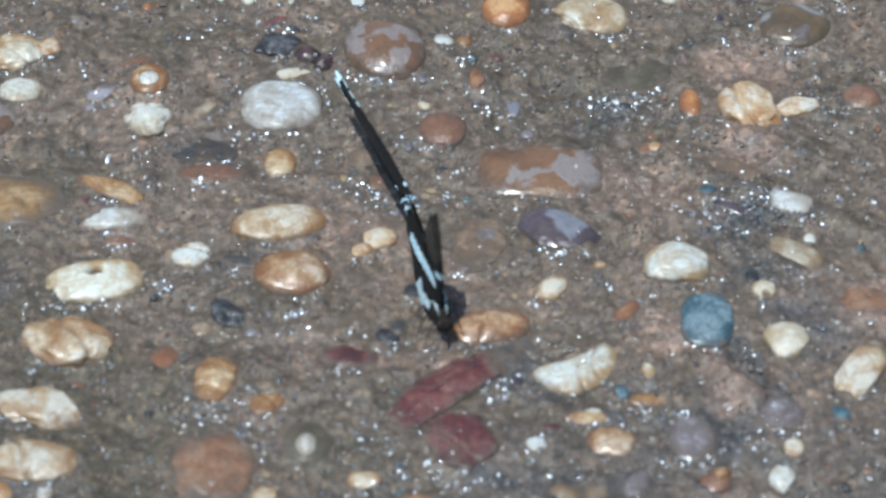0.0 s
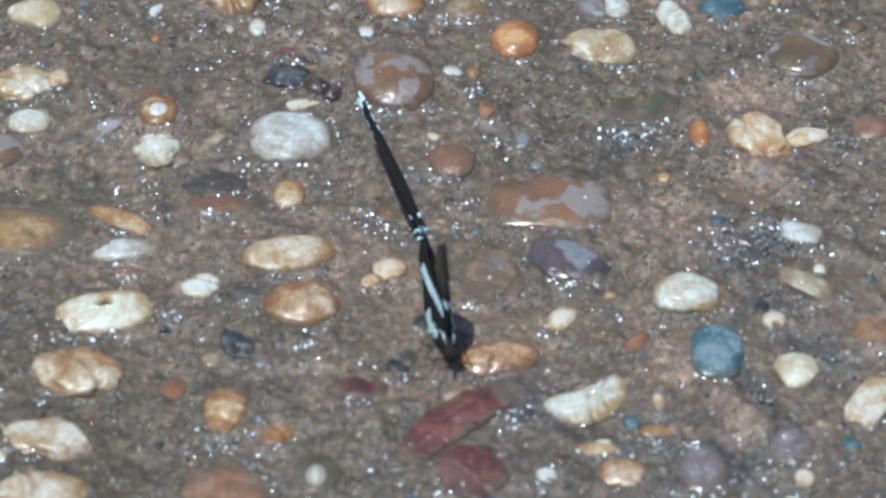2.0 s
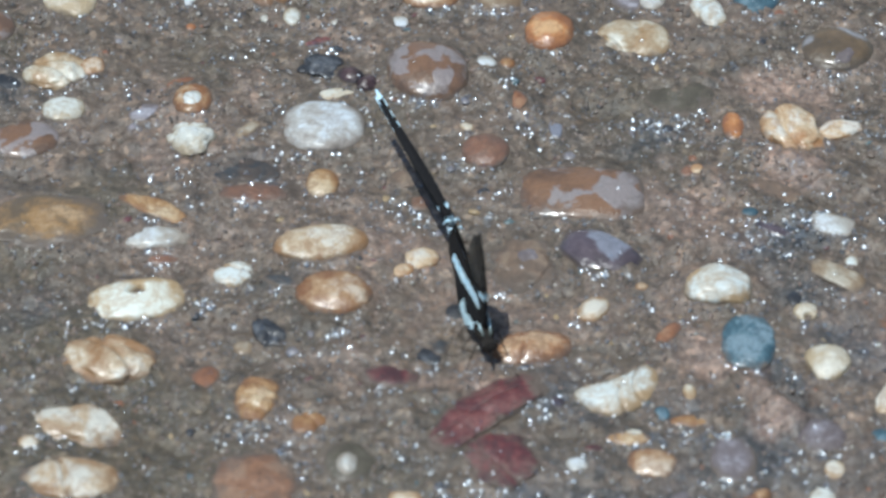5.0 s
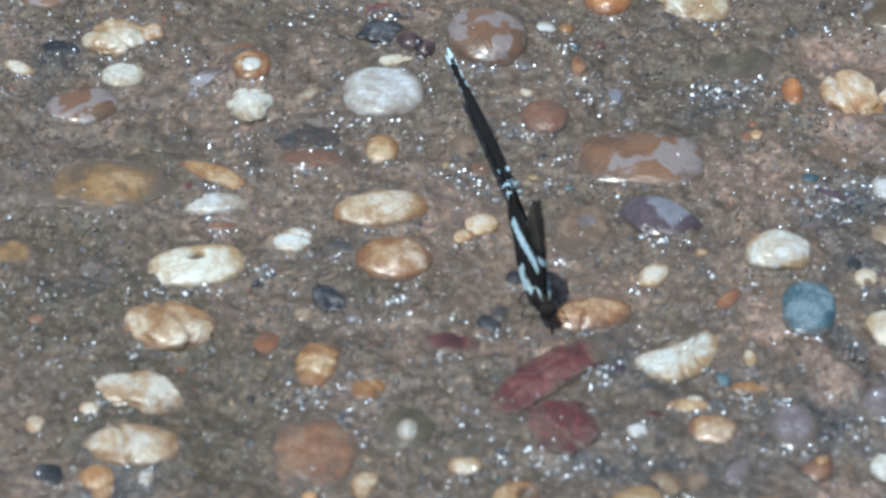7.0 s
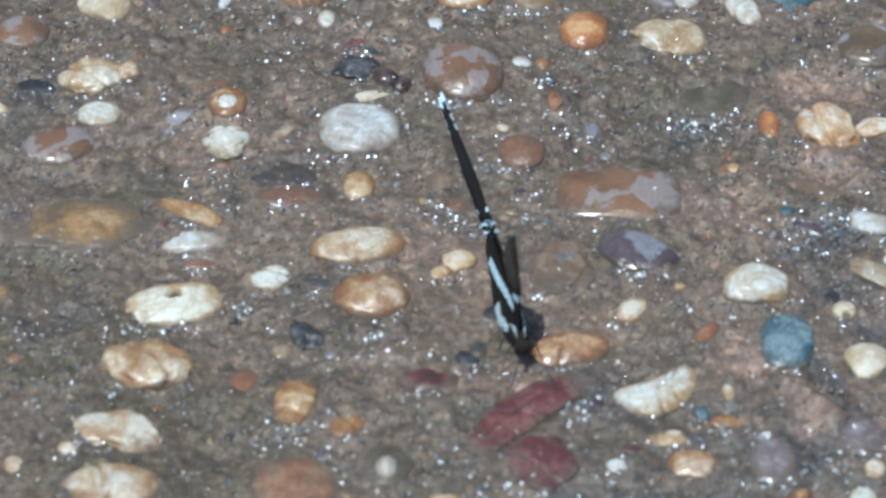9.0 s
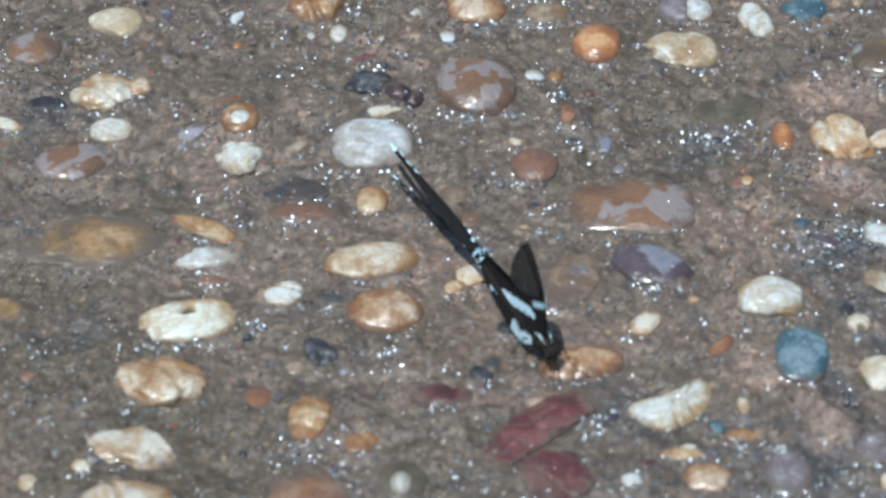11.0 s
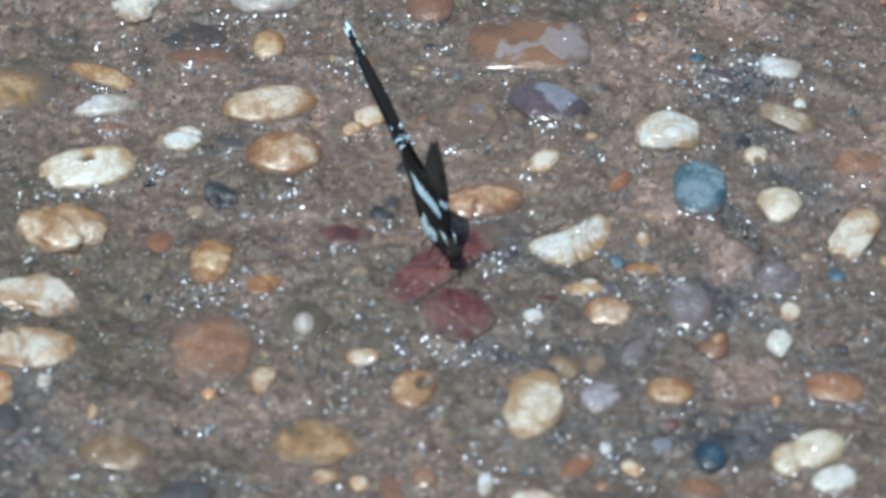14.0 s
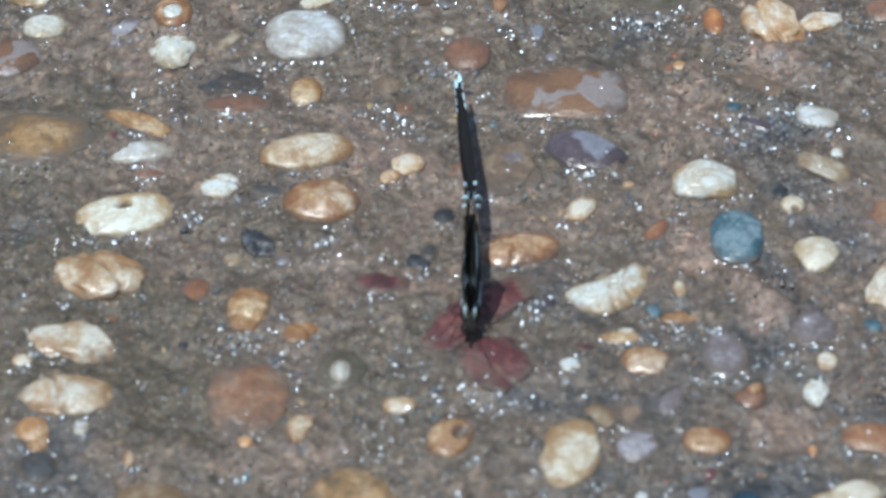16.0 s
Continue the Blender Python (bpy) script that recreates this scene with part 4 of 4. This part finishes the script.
def tube(points, radii, sides=8):
    """A tapering tube through points (mm)."""
    verts, faces = [], []
    pts = [Vector(p) for p in points]
    for i, p in enumerate(pts):
        d = (pts[min(i + 1, len(pts) - 1)] - pts[max(i - 1, 0)]).normalized()
        side = d.cross(Vector((0.31, 0.2, 0.93))).normalized()
        up = side.cross(d)
        for k in range(sides):
            w = 2 * math.pi * k / sides
            verts.append(p + (side * math.cos(w) + up * math.sin(w)) * radii[i])
    for i in range(len(pts) - 1):
        for k in range(sides):
            j = (k + 1) % sides
            faces.append((i * sides + k, i * sides + j, (i + 1) * sides + j, (i + 1) * sides + k))
    faces.append(tuple(range(sides))[::-1])
    faces.append(tuple(range((len(pts) - 1) * sides, len(pts) * sides)))
    return verts, faces


def blob(centre, axes, fuzz=0.0):
    unit, faces = BALLS[4]
    v = []
    for p in unit:
        q = Vector(p)
        s = 1 + fuzz * (noise.noise(q * 9) + 0.6 * noise.noise(q * 23))
        v.append((centre[0] + p[0] * axes[0] * s, centre[1] + p[1] * axes[1] * s, centre[2] + p[2] * axes[2] * s))
    return v, faces.tolist()


def curve_at(stops, s):
    xs, ys = zip(*stops)
    return float(np.interp(s, xs, ys))


def sheet(length, upper, lower, place, zone, nu=60, nv=26, bow=0.0, flare=None):
    """A thin wing membrane between two edges along its length, with a zone for each face, closed on both sides."""
    verts, faces, zones = [], [], []
    for side in (0.045, -0.045):
        for i in range(nu + 1):
            s = length * i / nu
            a, b = curve_at(upper, s), curve_at(lower, s)
            for j in range(nv + 1):
                t = b + (a - b) * j / nv
                y, z = place(s, t)
                edge = 0.0 if j in (0, nv) or i in (0, nu) else side
                out = bow * math.sin(math.pi * j / nv) + (flare(s, 1 - j / nv) if flare else 0.0)
                verts.append((edge + out, y, z))
    layer = (nu + 1) * (nv + 1)
    for k in range(2):
        for i in range(nu):
            for j in range(nv):
                q = k * layer + i * (nv + 1) + j
                f = (q, q + 1, q + nv + 2, q + nv + 1)
                faces.append(f if k == 0 else f[::-1])
                s = length * (i + 0.5) / nu
                a, b = curve_at(upper, s), curve_at(lower, s)
                zones.append(zone(s, b + (a - b) * (j + 0.5) / nv, a, b))
    return verts, faces, zones


FORE_LEAD = [(0, 0.3), (2, 1.2), (4.6, 2.0), (8, 2.5), (11, 2.3), (13.5, 1.6), (15.2, 0.7), (15.8, 0.1)]
FORE_REAR = [(0, -0.6), (3, -3.6), (6, -6.8), (7.4, -7.9), (9, -7.2), (11, -5.4), (13, -3.4), (15, -1.2), (15.8, -0.1)]


def fore_place(s, t):
    return s * 0.342 - t * 0.94, s * 0.94 + t * 0.342


def fore_zone(s, t, a, b):
    edge = 0.55 + 0.25 * math.sin(s * 2.1)
    if 5.1 + 0.2 * t < s < 6.15 + 0.2 * t and t > -1.2:
        return 1
    if s < 7.0 + 0.2 * t or a - t < 0.95 or (s > 9.5 and t - b < edge) or s > 14.7:
        return 0
    rib = ((t - b) / max(a - b, 0.01) * 5.2) % 1.0
    return 0 if rib < 0.13 else 2


HIND_TOP = [(0, 0.6), (1.5, 2.5), (4, 3.3), (9, 3.1), (14, 2.5), (18, 2.0), (20, 1.4), (21.2, 0.9)]
HIND_LOW = [(0, -0.6), (1.5, -2.4), (4, -3.6), (7, -3.2), (10, -2.4), (14, -2.0), (17, -1.7), (19.5, -1.4), (21.2, -0.6)]


def hind_zone(s, t, a, b):
    line = 2.7 - 0.315 * (s - 2.2)
    if 2.0 < s < 14.5 and abs(t - line) < 0.95 - 0.018 * s + 0.12 * math.sin(s * 3.7):
        return 1
    if 0.9 < s < 6.8 and t < b + 1.65 + 0.2 * math.sin(s * 2.3) + 0.25 * math.sin(s * 9):
        return 2
    if 18.4 < s < 20.4 and (t > a - 0.8 or t < b + 0.7) and math.sin(s * 4.2) > -0.5:
        return 1
    return 0


HIND_FLARE = [(0, 1.2), (3, 2.1), (8, 2.1), (13, 1.3), (18, 0.6), (21.2, 0.2)]
TAIL_TOP = [(0, 1.0), (3, 0.95), (8, 1.05), (13, 0.9), (18, 0.65), (23, 0.4), (26, 0.45), (28, 0.15)]
TAIL_LOW = [(0, -1.0), (3, -0.95), (8, -1.05), (13, -0.9), (18, -0.65), (23, -0.4), (26, -0.45), (28, -0.12)]


def tail_zone(s, t, a, b):
    if s > 26.0 or (2.2 < s < 3.4 and t > a - 0.5) or (19.5 < s and t > a - 0.22 and math.sin(s * 2.6) > -0.6):
        return 1
    return 0


def build_butterfly():
    bf = new("butterfly")
    tagged(bf, "black butterfly with pale blue bands and long tails on pebbles", "butterfly")
    thorax = part("thorax", *blob((0, 0.6, 4.4), (1.45, 2.7, 1.55), 0.07), [FUR], bf, "dark furry thorax with pale lines")
    for s in (-1, 1):
        line = [(s * 0.55, -1.6, 5.35), (s * 0.72, -0.8, 5.85), (s * 0.78, 0.4, 6.0), (s * 0.70, 1.8, 5.85)]
        part("stripe", *tube(line, [0.10, 0.17, 0.15, 0.05], 6), [STRIPE], thorax, "pale grey-green line")
        dash = [(s * 0.70, -1.0, 5.95), (s * 0.76, -0.1, 6.12), (s * 0.78, 0.5, 6.10)]
        part("dash", *tube(dash, [0.08, 0.24, 0.10], 6), [WING_HAIR], thorax, "pale dash")
    # longer and thicker than life: its rear fills the shaded gap between the wings
    part("abdomen", *tube([(0, 2.4, 4.5), (0, 5, 4.8), (0, 8, 4.9), (0, 12, 5.1), (0, 17.5, 5.5), (0, 19.6, 5.7)], [1.15, 1.4, 1.4, 1.3, 0.95, 0.3], 12), [FUR], bf)
    head = part("head", *blob((0, -2.3, 4.2), (1.3, 1.15, 1.15), 0.08), [FUR], bf)
    for s in (-1, 1):
        part("eye", *blob((s * 0.85, -2.6, 4.3), (0.55, 0.6, 0.62)), [EYE], head, "large dark eye")
        feeler = [(s * 0.35, -3.0, 4.9), (s * 1.0, -4.6, 4.6), (s * 2.0, -6.4, 3.6), (s * 2.9, -7.8, 2.6), (s * 3.2, -8.3, 2.3)]
        part("antenna", *tube(feeler, [0.06, 0.05, 0.05, 0.10, 0.06], 6), [HORN], head)
    part("proboscis", *tube([(0, -3.1, 3.5), (0.05, -3.9, 2.4), (0.1, -4.4, 1.2), (0.1, -4.6, 0.0)], [0.16, 0.13, 0.11, 0.08], 6), [HORN], head)
    for s in (-1, 1):
        for y0, y1 in ((-1.2, -2.6), (0.4, 0.6), (1.8, 3.4)):
            path = [(s * 0.8, y0, 3.6), (s * 2.0, (y0 + y1) / 2, 4.0), (s * 2.9, y1, 1.8), (s * 3.5, y1 * 1.1, 0.0), (s * 4.1, y1 * 1.2, -0.2)]
            part("leg", *tube(path, [0.20, 0.11, 0.08, 0.055, 0.04], 6), [HORN], bf)
    wings = {}
    for key, s in (("left", -1), ("right", 1)):
        v, f, z = sheet(15.8, FORE_LEAD, FORE_REAR, fore_place, fore_zone, 64, 40, s * 0.06)
        wings["fore", key] = part("fore_wing", v, f, [WING_BLACK, WING_PALE, WING_CLEAR], bf, "black fore wing with a clear window and a pale blue band", z)
        v, f, z = sheet(21.2, HIND_TOP, HIND_LOW, lambda u, t: (u, t), hind_zone, 90, 36, 0.0, lambda u, d: s * (0.15 + curve_at(HIND_FLARE, u) * d ** 1.4))
        hind = part("hind_wing", v, f, [WING_BLACK, WING_PALE, WING_HAIR], bf, "black hind wing with a pale blue band and white fringe", z)
        wings["hind", key] = hind
        for dash in ([(0.1, 18.9, 1.7), (0.75, 19.4, 1.3), (1.35, 19.2, 0.8)], [(0.3, 17.3, 1.9), (0.8, 17.5, 1.6), (1.1, 17.3, 1.3)]):
            part("fringe", *tube([(s * x, y, z) for x, y, z in dash], [0.13, 0.24, 0.12], 6), [WING_PALE], hind, "short white fringe")
        v, f, z = sheet(28.0, TAIL_TOP, TAIL_LOW, lambda u, t: (u, t), tail_zone, 70, 12, s * 0.2)
        wings["tail", key] = part("tail", v, f, [WING_BLACK, WING_PALE], hind, "long black tail with a white tip", z)
    return bf, wings


butterfly, wings = build_butterfly()

# seconds; place of the thorax (mm); yaw; lift and opening of the hind wings; yaw and lift of the two tails; opening of the fore wings
FLIGHT = [
    (0.0, -0.30, -17.69, 14.5, 8.8, 5.0, 9.8, -4.4, 9.5, -2.9, 1.0),
    (0.5, -0.23, -17.53, 16.3, 7.1, 6.0, 15.3, -2.2, 4.0, -13.3, 1.0),
    (1.0, -0.33, -17.65, 13.3, 11.2, 5.0, 9.5, -3.8, 9.2, -1.8, 1.0),
    (1.5, -0.57, -17.53, 14.4, 8.8, 5.0, 10.3, -5.4, 9.8, -4.1, 1.0),
    (2.0, -0.68, -17.37, 11.8, 6.8, 5.0, 8.6, 1.2, 9.2, 3.4, 1.0),
    (2.5, -0.50, -17.23, 14.2, 6.7, 6.0, 10.0, -2.1, 10.0, -1.0, 1.0),
    (3.0, -0.48, -17.03, 13.0, 7.0, 5.0, 10.4, 0.9, 11.1, 2.7, 1.0),
    (3.5, -0.59, -17.01, 13.8, 6.4, 5.0, 10.2, -3.1, 10.0, -1.7, 1.0),
    (4.0, -0.09, -17.50, 15.4, 8.0, 5.0, 13.4, -3.0, 13.5, -2.1, 1.0),
    (6.5, 0.05, -17.81, 15.5, 9.2, 5.0, 2.8, -2.4, 2.7, 0.7, 1.0),
    (7.0, -0.12, -17.52, 15.3, 9.8, 5.0, 5.9, -3.7, 5.6, -1.3, 1.0),
    (7.5, -0.70, -17.83, 6.3, 10.4, 5.0, 5.1, -9.7, 3.0, -7.6, 2.5),
    (8.0, -0.94, -18.30, 3.8, 10.7, 5.0, 6.0, -2.5, 2.0, -13.9, 3.5),
    (8.5, 0.19, -18.24, 13.8, 8.6, 5.0, 4.4, -2.5, 4.2, 0.2, 1.0),
    (9.0, -0.55, -17.79, 13.7, 6.6, 5.0, 2.1, -4.0, 1.5, -1.2, 1.0),
    (9.2, -0.18, -18.11, 13.4, 7.7, 5.0, 2.9, -8.0, 1.5, -5.7, 1.0),
    (11.3, 1.14, -16.05, 30.4, -1.5, 5.0, 0.8, -10.8, 0.1, 2.3, 1.0),
    (11.5, 1.11, -16.00, 30.3, -1.5, 5.0, -0.8, -11.5, -1.0, 0.7, 0.8),
    (11.9, 2.90, -15.86, 40.2, -0.4, 6.0, -11.8, -14.5, -13.8, -0.0, 1.5),
    (12.0, 0.75, -17.30, 22.5, -1.5, 9.0, 8.0, -10.0, -6.0, -3.0, 2.0),
    (12.1, 0.85, -18.36, 24.5, -3.2, 6.0, -8.9, -4.3, -9.7, -0.1, 2.0),
    (12.3, -1.40, -19.35, 19.5, -2.9, 8.0, -0.8, -4.7, -1.9, -2.2, 2.0),
    (12.4, -0.38, -19.38, 25.3, 3.8, 46.0, 4.4, -15.7, -14.7, -2.2, 38.0),
    (12.5, -0.24, -21.72, 16.1, -1.8, 9.0, 7.5, 2.0, -4.0, -4.4, 2.0),
    (13.0, 0.23, -27.37, 17.4, 6.1, 8.0, 2.3, -4.4, 1.4, -1.9, 1.0),
    (13.5, 1.30, -29.08, 14.2, 5.6, 6.0, 5.0, -3.5, 4.5, -1.5, 1.0),
    (14.0, 1.58, -28.90, 18.9, 2.8, 7.0, -0.7, -6.1, -2.0, -3.3, 1.0),
    (14.5, 1.58, -29.32, 18.3, 2.3, 7.0, -1.7, -1.8, -1.9, 1.6, 1.0),
    (15.0, 1.49, -29.23, 15.9, 1.6, 6.0, 0.3, -4.3, -0.5, -1.7, 1.0),
    (15.5, 1.33, -30.25, 4.1, 6.2, 8.0, 4.0, -1.3, -1.6, -7.4, 5.0),
    (16.0, -0.73, -33.90, -2.0, 9.1, 13.0, 8.8, -11.8, 2.5, -11.9, 3.0),
]


def motions():
    walk(butterfly, [(t, pose(x * MM, y * MM, 0, 0, 0, yaw)) for t, x, y, yaw, *_ in FLIGHT])
    for key, s, i in (("left", -1, 6), ("right", 1, 8)):
        hinge = [(r[0], pose(0, 0, 6 * MM, r[4], 0, 0) @ pose(0, 0, 0, 0, s * r[5], 0)) for r in FLIGHT]
        walk(wings["hind", key], hinge)
        walk(wings["fore", key], [(r[0], pose(s * 0.1 * MM, -0.3 * MM, 5.6 * MM, (r[4] - 8) * 0.3, 0, 0) @ pose(0, 0, 0, 0, s * r[10] + 1, 0)) for r in FLIGHT])
        walk(wings["tail", key], [(r[0], pose(s * 0.1 * MM, 20 * MM, 0, 0, 0, r[i]) @ pose(0, 0, 0, r[i + 1], 0, 0) @ pose(0, 0, 0, 0, s * 48, 0)) for r in FLIGHT])


motions()
